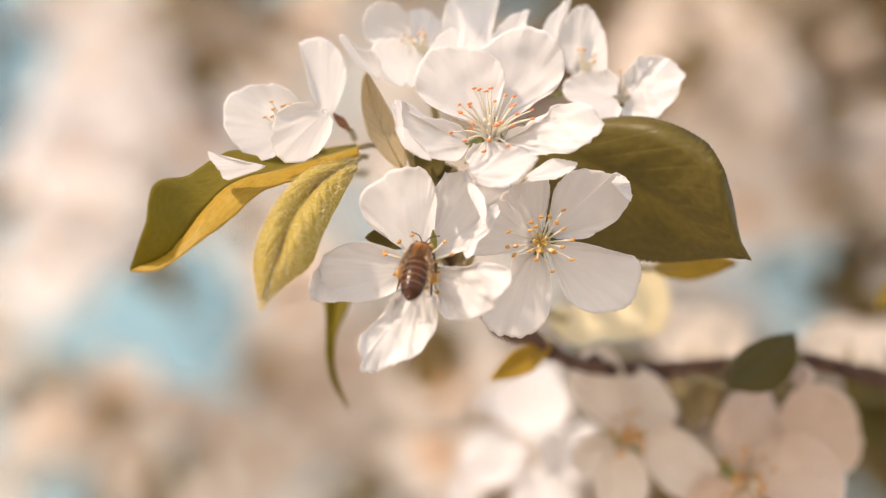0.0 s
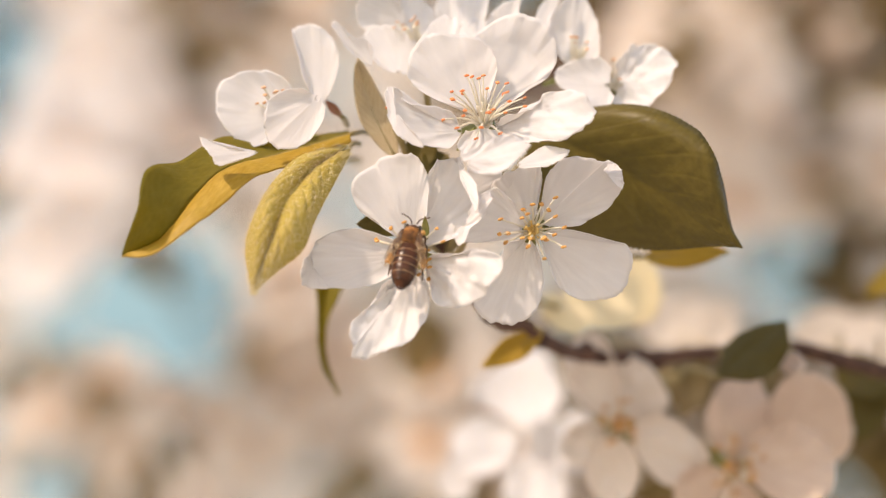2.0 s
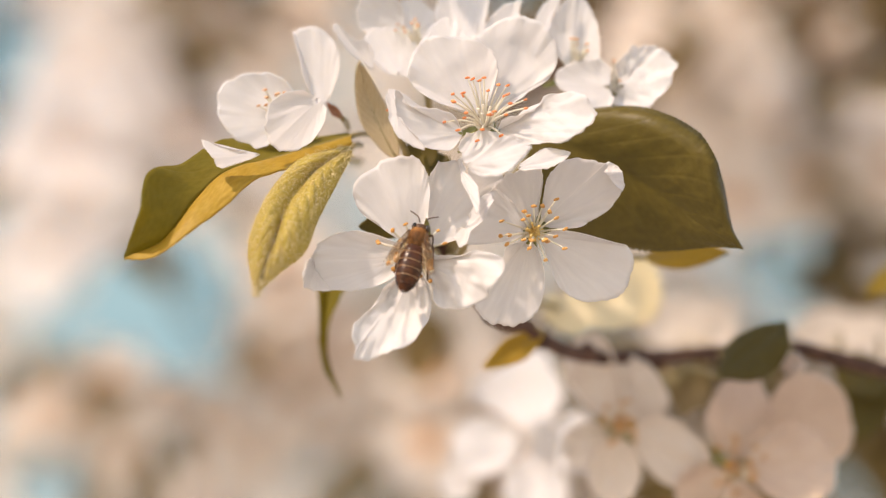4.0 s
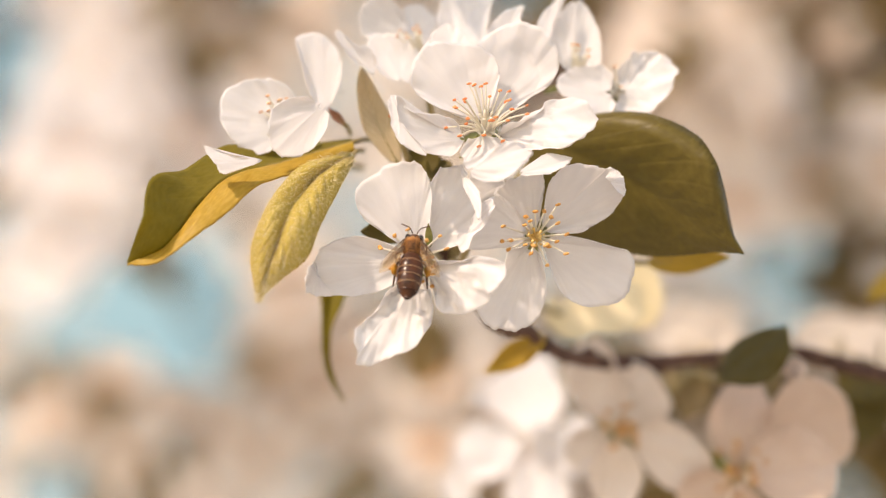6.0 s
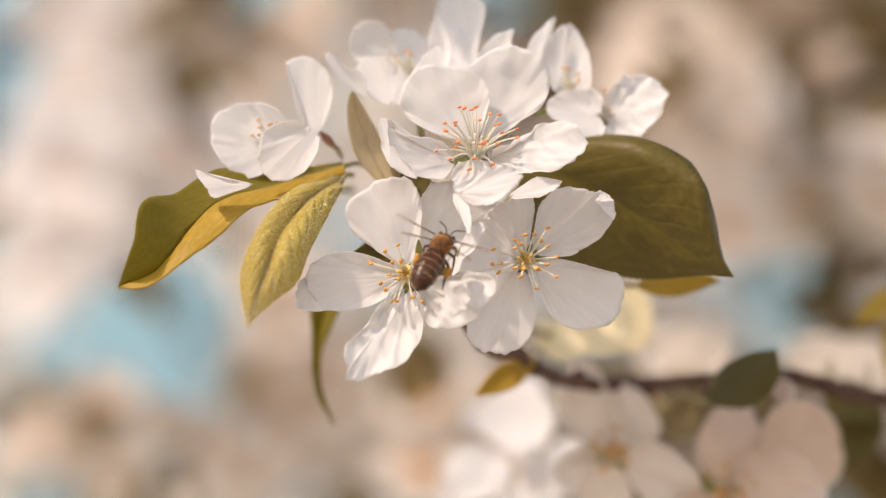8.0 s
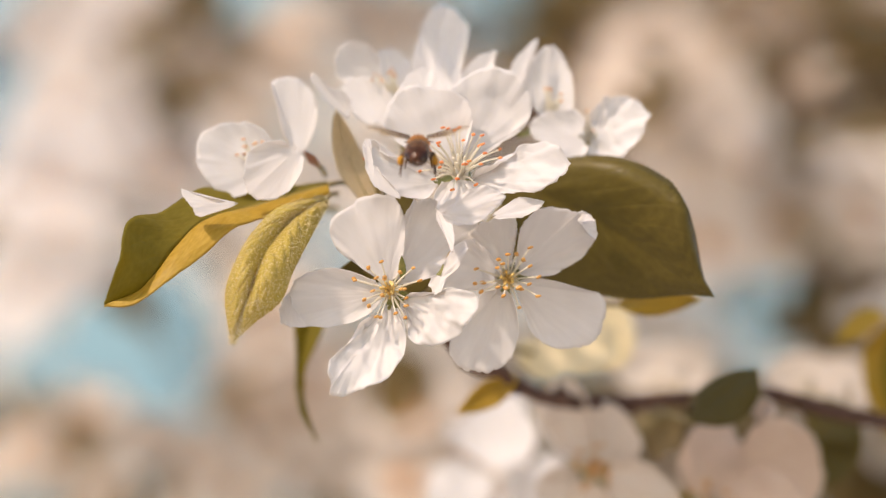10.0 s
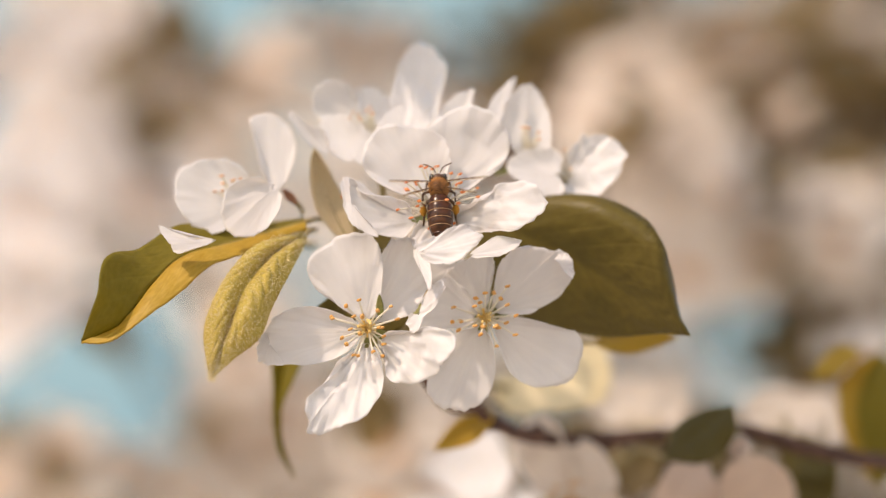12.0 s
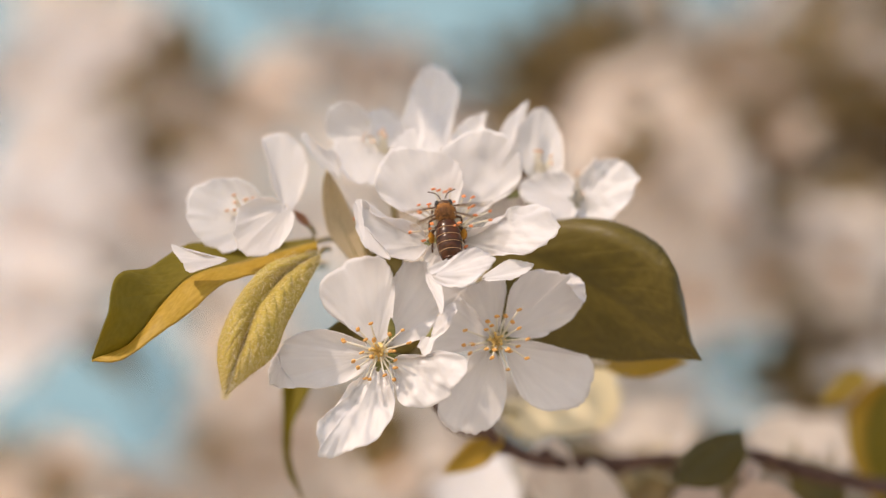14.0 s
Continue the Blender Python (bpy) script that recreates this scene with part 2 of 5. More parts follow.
    return bm


def petal(foot, rim, lean, origin, cup=0.2, ruffle=0.8, crease=0.0, fold=None, seed=0, nr=20, n=64):
    """A petal spread from its foot to a rounded margin, given in the twig's plane; it leans, cups, wrinkles, and a stretch of its margin
    may rise to a lip (fold: two ends of that stretch and its height)."""
    foot = Vector(foot)
    lx, lz = lean
    n_out = Vector((lx, -1, lz)).normalized()
    line = smooth_line([Vector((x, foot.y + lx * (x - foot.x) + lz * (z - foot.z), z)) for x, z in rim], n)
    size = sum((p - foot).length for p in line) / len(line)
    for j, p in enumerate(line):
        ragged = 0.5 * noise.noise(Vector((j * 0.31, seed, 2.0))) + 0.34 * noise.noise(Vector((j * 0.83, seed, 5.0)))
        line[j] = p + (p - foot).normalized() * ragged * min(1, j / 6, (n - j) / 6)
    share = [0.0] * (n + 1)
    if fold:
        ends = sorted(min(range(n + 1), key=lambda j: (line[j].x - x) ** 2 + (line[j].z - z) ** 2) for x, z in fold[:2])
        for j in range(ends[0], ends[1] + 1):
            share[j] = math.sin(math.pi * (j - ends[0] + 0.5) / (ends[1] - ends[0] + 1)) ** 0.6
    lip = fold[2] if fold else 0.0

    def lift(p, r, j):
        t = 2 * j / n - 1
        w = cup * size * (0.45 * t * t * r - 0.35 * math.sin(math.pi * r))
        w += ruffle * (0.75 * noise.noise(Vector((p.x * 0.11, p.z * 0.11, seed))) + 0.32 * noise.noise(Vector((p.x * 0.31, p.z * 0.31, seed + 3)))) * min(1, 1.6 * r)
        w += ruffle * (0.8 * noise.noise(Vector((t * 3.6, r * 0.9, seed + 9))) + 0.2 * noise.noise(Vector((t * 11, r * 1.2, seed)))) * r
        w += ruffle * 0.8 * r ** 5 * noise.noise(Vector((j * 0.16, seed, 1.0))) + ruffle * 0.7 * r ** 9 * noise.noise(Vector((j * 0.47, seed, 4.0)))
        if crease:
            q = Vector((p.x * 0.26 + p.z * 0.1, p.z * 0.2, seed + 5))
            w += crease * 1.5 * (0.35 - abs(noise.noise(q))) * min(1, 2 * r) + crease * 0.42 * noise.noise(q * 2.7)
            w += crease * 0.9 * (0.3 - abs(noise.noise(Vector((t * 3.4, r * 1.6, seed + 2))))) * r
        return w + lip * share[j] * max(0, (r - 0.72) / 0.28) ** 1.4

    bm = bmesh.new()
    uv = bm.loops.layers.uv.new("blade")
    place, grid = {}, []
    for i in range(1, nr + 1):
        r = (i / nr) ** 0.9
        row = []
        for j in range(n + 1):
            p = foot.lerp(line[j], r)
            v = bm.verts.new(p + n_out * lift(p, r, j) - origin)
            place[v] = (j / n, r)
            row.append(v)
        grid.append(row)
    for r0, r1 in zip(grid, grid[1:]):
        for j in range(n):
            f = bm.faces.new((r0[j], r0[j + 1], r1[j + 1], r1[j]))
            for loop in f.loops:
                loop[uv].uv = place[loop.vert]
    return bm


def stamens(flower, centre, axis, count, reach, material, seed, spread=(20, 62), size=1.0):
    rnd = random.Random(seed)
    axis = axis.normalized()
    a = axis.cross(Vector((0.1, 0.2, 1))).normalized()
    b = axis.cross(a)
    for k in range(count):
        ang = k * 2.39996 + rnd.uniform(-0.25, 0.25)
        th = radians(rnd.uniform(*spread))
        ln = reach * rnd.uniform(0.72, 1.08)
        out = math.cos(ang) * a + math.sin(ang) * b
        root = centre + 0.9 * out
        end = centre + ln * (math.sin(th) * out + math.cos(th) * axis)
        mid = root.lerp(end, 0.5) + axis * ln * 0.10
        line = smooth_line([root, mid, end], 6)
        st = part("stamen", tube(bmesh.new(), line, [0.24, 0.22, 0.2, 0.18, 0.16, 0.15, 0.14], 5), FILAMENT, flower)
        turn = Euler((rnd.uniform(0, 3), rnd.uniform(0, 3), rnd.uniform(0, 3))).to_matrix()
        bm = blob(bmesh.new(), end + 0.22 * Vector((0.6, 0, 0.2)), (0.33 * size, 0.55 * size, 0.3 * size), turn, 7, 5)
        blob(bm, end - 0.2 * Vector((0.6, 0, 0.2)), (0.3 * size, 0.52 * size, 0.32 * size), turn, 7, 5)
        part("anther", bm, material, st)


def flower_foot(flower, centre, axis, root, seed, heart):
    """Style, cup, sepals and stalk under the petals; heart: the style's material, or None where petals close over it."""
    rnd = random.Random(seed + 50)
    axis = axis.normalized()
    a = axis.cross(Vector((0.1, 0.2, 1))).normalized()
    b = axis.cross(a)
    if heart:
        bm = bmesh.new()
        for k in range(5):
            o = 0.55 * (math.cos(k * 1.257) * a + math.sin(k * 1.257) * b)
            tube(bm, smooth_line([centre + o * 0.5 - axis, centre + o + axis * 2, centre + o * 2.2 + axis * 3.6], 4), [0.25, 0.22, 0.2, 0.18, 0.3], 5)
        blob(bm, centre - axis * 0.2, (1.7, 1.7, 0.8), axis.to_track_quat("Z", "Y").to_matrix(), 10, 6)
        part("pistil", bm, heart, flower)
        bm = blob(bmesh.new(), centre - axis * 2.6, (1.6, 1.6, 2.4), axis.to_track_quat("Z", "Y").to_matrix(), 10, 8)
        part("calyx", bm, SEPAL, flower)
        for k in range(5):
            ang = k * 1.257 + rnd.uniform(0, 1)
            o = math.cos(ang) * a + math.sin(ang) * b
            foot = centre - axis * 1.6 + o * 1.2
            part("sepal", blade(foot, foot + o * 4.2 - axis * 3.0, 2.2, Vector(), face=axis, p=0.7, q=0.9, ruffle=0.03, ns=8, nt=4), SEPAL, flower, thick=0.3)
    end = root - Vector(flower["at"])
    line = smooth_line([centre - axis * 4.2, (centre - axis * 9).lerp(end, 0.35), end], 8)
    part("stalk", tube(bmesh.new(), line, [0.9] + [0.65] * 7 + [0.8], 7), STALK, flower)


def blossom(centre, axis, petals, root, label, seed, material=None, anthers=None, count=18, reach=6.0, spread=(20, 62), size=1.0, group="blossoms of the spur", heart="style"):
    """A flower: petals as (foot, margin, lean, settings); the rest grows from its centre along its axis."""
    fl = thing("apple_blossom", centre, label, "flower", group)
    fl["at"] = tuple(centre)
    axis = Vector(axis)
    for k, (foot, rim, lean, more) in enumerate(petals):
        more = dict(more)
        name = "turned_margin" if more.pop("margin", False) else "petal"
        part(name, petal(foot, rim, lean, centre, seed=seed * 7.3 + k * 1.9, **more), material or PETAL, fl, "sunlit rolled petal margin" if name != "petal" else "", thick=0.09)
    flower_foot(fl, Vector(), axis, root, seed, STYLE if heart == "style" else heart)
    if count:
        stamens(fl, Vector(), axis, count, reach, anthers or ANTHER, seed, spread, size)
    return fl


def leaf(foot, tip, width, label, material, thick=0.35, stalk=None, **more):
    foot, tip = mm(*foot), mm(*tip)
    ob = thing("apple_leaf", foot, label, "leaf", "leaves of the spur")
    keep = dict(rounded=False, p=0.85, q=0.8, foot=0.04, notch=0, ruffle=0.03, ns=68, nt=12, saw=0.05, vee=0.2, cup=0.0)
    keep.update(more)
    part("leaf_blade", blade(foot, tip, width, foot, **keep), material, ob, thick=thick)
    line = MIDRIB[::4]
    part("midrib", tube(bmesh.new(), line, [0.3 * (1 - 0.8 * i / len(line)) for i in range(len(line))], 6), STALK, ob, "pale midrib")
    back = (SPUR - foot).normalized() * 12 if stalk is None else Vector(stalk)
    pet = smooth_line([line[0], line[0] + back * 0.5 + Vector((0, 2, 0)), line[0] + back + Vector((0, 6, -1))], 8)
    part("leaf_stalk", tube(bmesh.new(), pet, [0.5] * 9, 6), STALK, ob)
    return ob


def sheet(mid, upper, lower, origin, bulge=(0.1, 0.1), saw=0.0, ripple=0.2, roll_edge=0.0, seed=0, ns=70, nt=10, halves=(1, 1), teeth=34, quilt=0.0):
    """A leaf between its midrib and its two margins: each half bulges, the margins are toothed and may roll back."""
    mid, upper, lower = [smooth_line([Vector(p) for p in line], ns) for line in (mid, upper, lower)]
    bm = bmesh.new()
    uv = bm.loops.layers.uv.new("blade")
    place, grid = {}, []
    lo, hi = (-nt if halves[1] else 0), (nt if halves[0] else 0)
    for i in range(ns + 1):
        s, row = i / ns, []
        along = mid[min(i + 1, ns)] - mid[max(i - 1, 0)]
        for j in range(lo, hi + 1):
            t = j / nt
            edge = (upper if t > 0 else lower)[i]
            out = edge - mid[i]
            n = along.cross(out).normalized() if out.length > 0.01 else Vector((0, -1, 0))
            if n.y > 0:
                n = -n
            w = abs(t) * (1 - (saw if t < 0 else 0.4 * saw) * ((s * teeth) % 1.0) * abs(t) ** 6 * min(1, 6 * s * (1 - s)))
            p = mid[i] + out * w + n * (bulge[0 if t > 0 else 1] * out.length * math.sin(math.pi * abs(t) ** 0.8))
            p += n * (ripple * (noise.noise(Vector((s * 7 + seed, t * 2, seed))) + 0.5 * noise.noise(Vector((s * 19 + seed, t * 4, seed)))) * min(1, 3 * abs(t)))
            if quilt:                        # the blade swells between its side veins
                ridge = abs(math.sin(math.pi * 11 * (s - 0.16 * abs(t) + 0.012 * noise.noise(Vector((s * 9, t, seed))))))
                p += n * quilt * (ridge ** 0.6 - 0.5) * math.sin(math.pi * min(1, abs(t) * 1.15)) * min(1, 5 * s * (1 - s) + 0.15)
                p += n * quilt * 0.2 * noise.noise(Vector((p.x * 0.9, p.z * 0.9, seed)))
            if t > 0 and roll_edge:
                p += Vector((0, 1, 0)) * roll_edge * max(0, t - 0.72) ** 2 * 12 * math.sin(math.pi * s) * (0.7 + 0.6 * noise.noise(Vector((s * 6, 1, seed))))
            v = bm.verts.new(p - origin)
            place[v] = ((t + 1) / 2, s)
            row.append(v)
        grid.append(row)
    MIDRIB[:] = [m - origin for m in mid]
    for r0, r1 in zip(grid, grid[1:]):
        for j in range(len(r0) - 1):
            f = bm.faces.new((r0[j], r0[j + 1], r1[j + 1], r1[j]))
            for loop in f.loops:
                loop[uv].uv = place[loop.vert]
    bmesh.ops.remove_doubles(bm, verts=bm.verts, dist=0.004)
    return bm


def lofted_leaf(mid, upper, lower, label, material, other=None, fuzz=0, stalk=None, **more):
    """A leaf whose two halves may be coloured apart, as lit and as shaded; young ones carry short pale hairs."""
    origin = Vector(mid[0])
    ob = thing("apple_leaf", origin, label, "leaf", "leaves of the spur")
    if other:
        part("leaf_blade", sheet(mid, upper, lower, origin, halves=(1, 0), **more), material, ob, "upper half, lit or shaded by its colour", thick=0.25)
        part("lower_half", sheet(mid, upper, lower, origin, halves=(0, 1), **more), other, ob, "lower half, lit or shaded by its colour", thick=0.25)
    else:
        skin = sheet(mid, upper, lower, origin, **more)
        if fuzz:
            rnd = random.Random(5)
            skin.faces.ensure_lookup_table()
            skin.normal_update()
            down = (Vector(mid[-1]) - Vector(mid[0])).normalized()
            hairs = bmesh.new()
            for k in range(fuzz):
                f = skin.faces[rnd.randrange(len(skin.faces))]
                n = f.normal if f.normal.y < 0 else -f.normal
                c = f.calc_center_median() + Vector((rnd.uniform(-.3, .3), 0, rnd.uniform(-.3, .3))) + n * 0.12
                d = (down * rnd.uniform(0.2, 1) + Vector((rnd.uniform(-1, 1), rnd.uniform(-.3, .3), rnd.uniform(-.6, .6))) + n * rnd.uniform(0.0, 0.7)).normalized() * rnd.uniform(0.4, 1.0)
                tube(hairs, [c, c + d * 0.5 + n * 0.08, c + d], [0.022, 0.02, 0.01], 3)
            part("fuzz", hairs, FUZZ, ob, "short silvery hairs")["kind"] = "stuff"
        part("leaf_blade", skin, material, ob, thick=0.3)
    line = MIDRIB[::5]
    back = Vector((0, 0.35, 0)) if not fuzz else Vector((0, 0.1, 0))
    part("midrib", tube(bmesh.new(), [p + back for p in line], [0.28 * (1 - 0.8 * i / len(line)) for i in range(len(line))], 6), STALK, ob, "pale midrib")
    to = Vector(stalk) if stalk else (SPUR - origin).normalized() * 12
    part("leaf_stalk", tube(bmesh.new(), smooth_line([Vector(), to * 0.5 + Vector((0, 2, 0)), to + Vector((0, 6, -1))], 8), [0.5] * 9, 6), STALK, ob)
    return ob


# ---- ground ----
def ground():
    bm = bmesh.new()
    bmesh.ops.create_grid(bm, x_segments=40, y_segments=40, size=400000)
    for v in bm.verts:
        v.co.z = 60 * noise.noise(v.co * 0.00002)
    ob = new("ground", mesh_of(bm, "ground", BOUNCE_GROUND))
    tagged(ob, "unseen ground, made pale to bounce warm light upward", "ground", kind="structure")


ground()


def backdrop():
    """Hazy blue sky, far beyond the tree."""
    m, nt, out = shader("far_sky")
    col, fac = noise_mix(nt, (0.085, 0.20, 0.275), (0.17, 0.29, 0.36), 0.12, low=0.3, high=0.7)
    em = node(nt, "ShaderNodeEmission", Strength=1.0)
    nt.links.new(col, em.inputs["Color"])
    nt.links.new(em.outputs[0], out.inputs[0])
    bm = bmesh.new()
    bmesh.ops.create_grid(bm, x_segments=12, y_segments=12, size=26000)
    for v in bm.verts:
        v.co = Vector((v.co.x, 90000 - (v.co.x ** 2 + v.co.y ** 2) / 180000, v.co.y))
    ob = new("backdrop", mesh_of(bm, "backdrop", m))
    ob.matrix_basis = SITE.copy()
    tagged(ob, "plain hazy blue spring sky far beyond the tree", "sky", kind="structure")


backdrop()

# ---- the twig and its spur ----
SPUR = mm(-6.3, 34.0, -21.3)


def twig():
    tw = thing("twig", SPUR, "dark reddish-brown apple twig bearing blossoms", "twig")
    line = [Vector((-10.0, 30.0, -12.7)), SPUR, Vector((-0.3, 44.0, -30.7)), Vector((4.3, 48.0, -35.0)), Vector((9.1, 53.0, -36.2)), Vector((15.2, 62.0, -40.9)), Vector((23.8, 74.0, -43.4)),
            Vector((35.2, 78.0, -43.8)), Vector((47.9, 80.0, -43.3)), Vector((62.8, 82.0, -42.8)), Vector((72.1, 84.0, -44.7)), Vector((91.4, 88.0, -49.7)), Vector((260, 240, -90)), Vector((640, 700, -330)), Vector((1150, 1400, -100))]
    pts = smooth_line([p - SPUR for p in line], 60, 0.5, 3)
    part("bark", tube(bmesh.new(), pts, [1.15 + 0.012 * i + 0.0004 * max(0, i - 46) ** 3.5 / 4 for i in range(61)], 10), BARK, tw)
    for k, (i, r) in enumerate(((3, 1.7), (6, 1.5), (10, 1.9), (14, 1.8), (19, 2.0), (24, 2.1), (30, 2.3))):
        bm = blob(bmesh.new(), pts[i] + Vector((0.3, -0.4, 0.5 if k % 2 else -0.4)), (r * 1.1, r * 0.8, r * 0.8), Euler((0, 0.4 * k, 0.3)).to_matrix(), 10, 7)
        part("node", bm, BARK, tw, "knobbly leaf scar")
    return tw


twig()

# ---- the open blossom that the bee visits first ----
C1 = mm(-11.7, 2.0, -18.3)
first = blossom(C1, (-0.1, -1, 0.1), [
    ((-12.1, 3.0, -17.4), [(-14.5, -15.7), (-16.9, -14.3), (-18.5, -12.6), (-20.6, -11.6), (-21.7, -10.0), (-22.3, -8.0), (-22.0, -6.0), (-20.6, -4.4), (-18.6, -3.4), (-17.4, -2.1), (-15.3, -1.3), (-13.0, -1.1), (-11.3, -1.5), (-10.1, -2.8), (-9.4, -4.2), (-9.0, -5.2), (-8.8, -8.0), (-9.1, -11.5), (-9.7, -15.0), (-11.3, -16.6)], (-0.05, 0.12), dict(cup=0.10, ruffle=0.9)),
    ((-11.1, 4.2, -17.3), [(-10.3, -15.1), (-9.9, -12.1), (-9.7, -9.0), (-9.5, -6.0), (-8.8, -4.5), (-7.9, -3.3), (-6.9, -2.4), (-5.5, -2.5), (-3.9, -2.3), (-2.9, -4.0), (-1.7, -5.5), (-0.8, -7.2), (-0.3, -9.5), (-0.8, -11.3), (-2.1, -13.6), (-3.4, -15.7), (-5.2, -16.5), (-6.9, -17.0), (-9.5, -17.4)], (-0.05, 0.14), dict(cup=0.12, ruffle=1.0)),
    ((-3.4, 3.2, -4.2), [(-3.8, -3.4), (-3.9, -2.3), (-3.2, -2.1), (-2.6, -3.8), (-1.4, -5.4), (-0.4, -7.1), (0.0, -9.9), (-0.6, -11.6), (-1.4, -9.6), (-2.4, -7.6), (-3.4, -5.7)], (-0.5, 0.75), dict(cup=0.05, ruffle=0.4, margin=True)),
    ((-12.7, 2.0, -19.0), [(-14.3, -16.6), (-16.5, -15.8), (-18.9, -14.8), (-22.0, -14.3), (-25.5, -14.7), (-27.9, -16.0), (-28.9, -17.2), (-29.6, -18.6), (-30.7, -19.9), (-31.0, -21.9), (-30.7, -23.7), (-28.4, -24.5), (-24.4, -24.7), (-21.9, -24.7), (-18.4, -24.0), (-15.4, -22.5), (-13.6, -20.8)], (0.1, 0.1), dict(cup=0.12, ruffle=0.8)),
    ((-28.9, -0.6, -20.9), [(-29.0, -19.7), (-29.6, -18.6), (-30.7, -19.9), (-31.1, -22.4), (-30.5, -24.0), (-28.2, -24.6), (-26.2, -24.4), (-27.4, -22.9), (-28.3, -21.7)], (0.0, 0.7), dict(cup=0.05, ruffle=0.5, margin=True)),
    ((-11.6, 1.0, -20.8), [(-13.4, -21.9), (-15.4, -23.4), (-17.1, -24.8), (-18.3, -26.6), (-20.2, -29.1), (-21.9, -30.6), (-22.5, -32.5), (-21.8, -34.5), (-21.8, -35.7), (-20.0, -36.0), (-18.1, -35.6), (-15.6, -35.4), (-13.7, -34.9), (-11.7, -33.3), (-10.1, -31.4), (-9.1, -29.2), (-8.9, -26.8), (-9.4, -24.4), (-10.5, -22.2)], (0.1, 0.62), dict(cup=0.14, ruffle=1.3, crease=1.3)),
    ((-10.0, 1.0, -19.8), [(-8.4, -19.4), (-5.9, -18.9), (-2.9, -18.7), (-0.9, -17.9), (1.1, -18.2), (3.1, -18.8), (4.1, -20.3), (3.7, -22.4), (2.2, -24.1), (0.6, -25.3), (-1.4, -26.7), (-3.6, -27.7), (-5.8, -27.8), (-7.5, -27.4), (-8.3, -25.8), (-8.2, -23.9), (-8.5, -22.4), (-9.3, -21.1)], (-0.55, 0.35), dict(cup=0.13, ruffle=1.1, crease=1.2)),
], SPUR, "open white apple blossom that the bee first visits", 1, reach=6.8, spread=(15, 72), size=0.82, count=22)

part("sepal", blade(mm(-9.4, 2.2, -16.4), mm(-9.5, 1.4, -12.2), 1.2, C1, ns=10, nt=4, p=0.8, q=0.8, ruffle=0.02), SEPAL, first, "green sepal tip between two petals", thick=0.3)

# ---- the open blossom beside it, under the big leaf ----
C2 = mm(9.7, 7.0, -16.6)
blossom(C2, (-0.05, -1, 0.12), [
    ((9.2, 9.0, -16.0), [(6.7, -15.4), (4.9, -13.7), (3.2, -11.7), (2.2, -10.1), (2.5, -8.6), (3.7, -7.3), (5.7, -6.2), (8.2, -5.0), (10.3, -4.6), (11.2, -5.6), (11.3, -8.1), (10.8, -11.1), (10.2, -14.0)], (0.0, -0.12), dict(cup=0.12, ruffle=0.8)),
    ((8.5, 7.5, -16.4), [(7.9, -17.6), (5.2, -18.2), (1.6, -18.6), (-1.9, -18.6), (-2.6, -17.3), (-1.4, -14.6), (0.1, -11.6), (1.6, -9.6), (3.2, -9.1), (5.2, -10.6), (6.9, -12.6), (8.3, -15.0)], (0.15, 0.1), dict(cup=0.1, ruffle=0.7)),
    ((-2.2, -1.0, -15.6), [(-3.4, -15.8), (-4.3, -16.8), (-4.1, -18.1), (-3.2, -18.7), (-2.0, -18.2), (-1.2, -16.5), (0.3, -14.7), (1.8, -12.5), (2.7, -10.7), (2.2, -9.9), (0.4, -10.7), (-0.8, -12.2), (-1.7, -13.9)], (-0.5, 0.75), dict(cup=0.15, ruffle=0.5, crease=0.5)),
    ((10.8, 8.0, -15.6), [(11.5, -14.2), (11.6, -12.1), (11.5, -10.1), (12.0, -7.5), (13.3, -5.5), (15.3, -4.0), (17.9, -3.6), (20.4, -4.1), (22.0, -4.7), (23.0, -4.5), (24.5, -5.4), (25.5, -7.3), (25.5, -9.1), (24.7, -10.9), (23.2, -12.7), (21.0, -14.3), (19.0, -15.3), (16.9, -15.9), (14.4, -15.9), (12.3, -15.8)], (0.15, -0.16), dict(cup=0.18, ruffle=0.9)),
    ((22.9, 6.6, -7.0), [(22.2, -6.3), (23.4, -4.9), (24.8, -5.5), (25.6, -7.4), (25.3, -9.5), (24.0, -8.6)], (-0.5, 0.75), dict(cup=0.05, ruffle=0.4, margin=True)),
    ((10.8, 7.0, -17.4), [(12.8, -16.5), (15.9, -16.5), (18.9, -17.2), (22.0, -18.1), (24.6, -18.9), (26.3, -19.4), (27.2, -21.4), (27.0, -23.9), (26.2, -25.9), (25.0, -28.1), (22.5, -28.8), (19.5, -29.2), (16.9, -28.7), (14.9, -27.3), (13.6, -25.8), (12.6, -23.3), (11.8, -20.7), (11.1, -19.2)], (0.15, -0.05), dict(cup=0.14, ruffle=0.6)),
    ((8.9, 7.0, -17.8), [(7.2, -18.4), (5.2, -18.8), (4.2, -20.2), (3.7, -22.2), (2.1, -24.8), (0.1, -26.3), (-0.9, -27.8), (-0.7, -29.8), (0.3, -31.6), (1.6, -32.8), (3.2, -32.7), (4.5, -33.2), (6.2, -33.3), (8.2, -32.3), (10.0, -30.7), (11.0, -28.2), (11.4, -25.3), (11.1, -22.3), (10.3, -19.7)], (0.1, -0.02), dict(cup=0.14, ruffle=0.7)),
], mm(9.2, 46.0, -21.8), "open white apple blossom with ochre anthers beneath a leaf", 2, reach=6.8, spread=(15, 70), size=0.85, count=24)

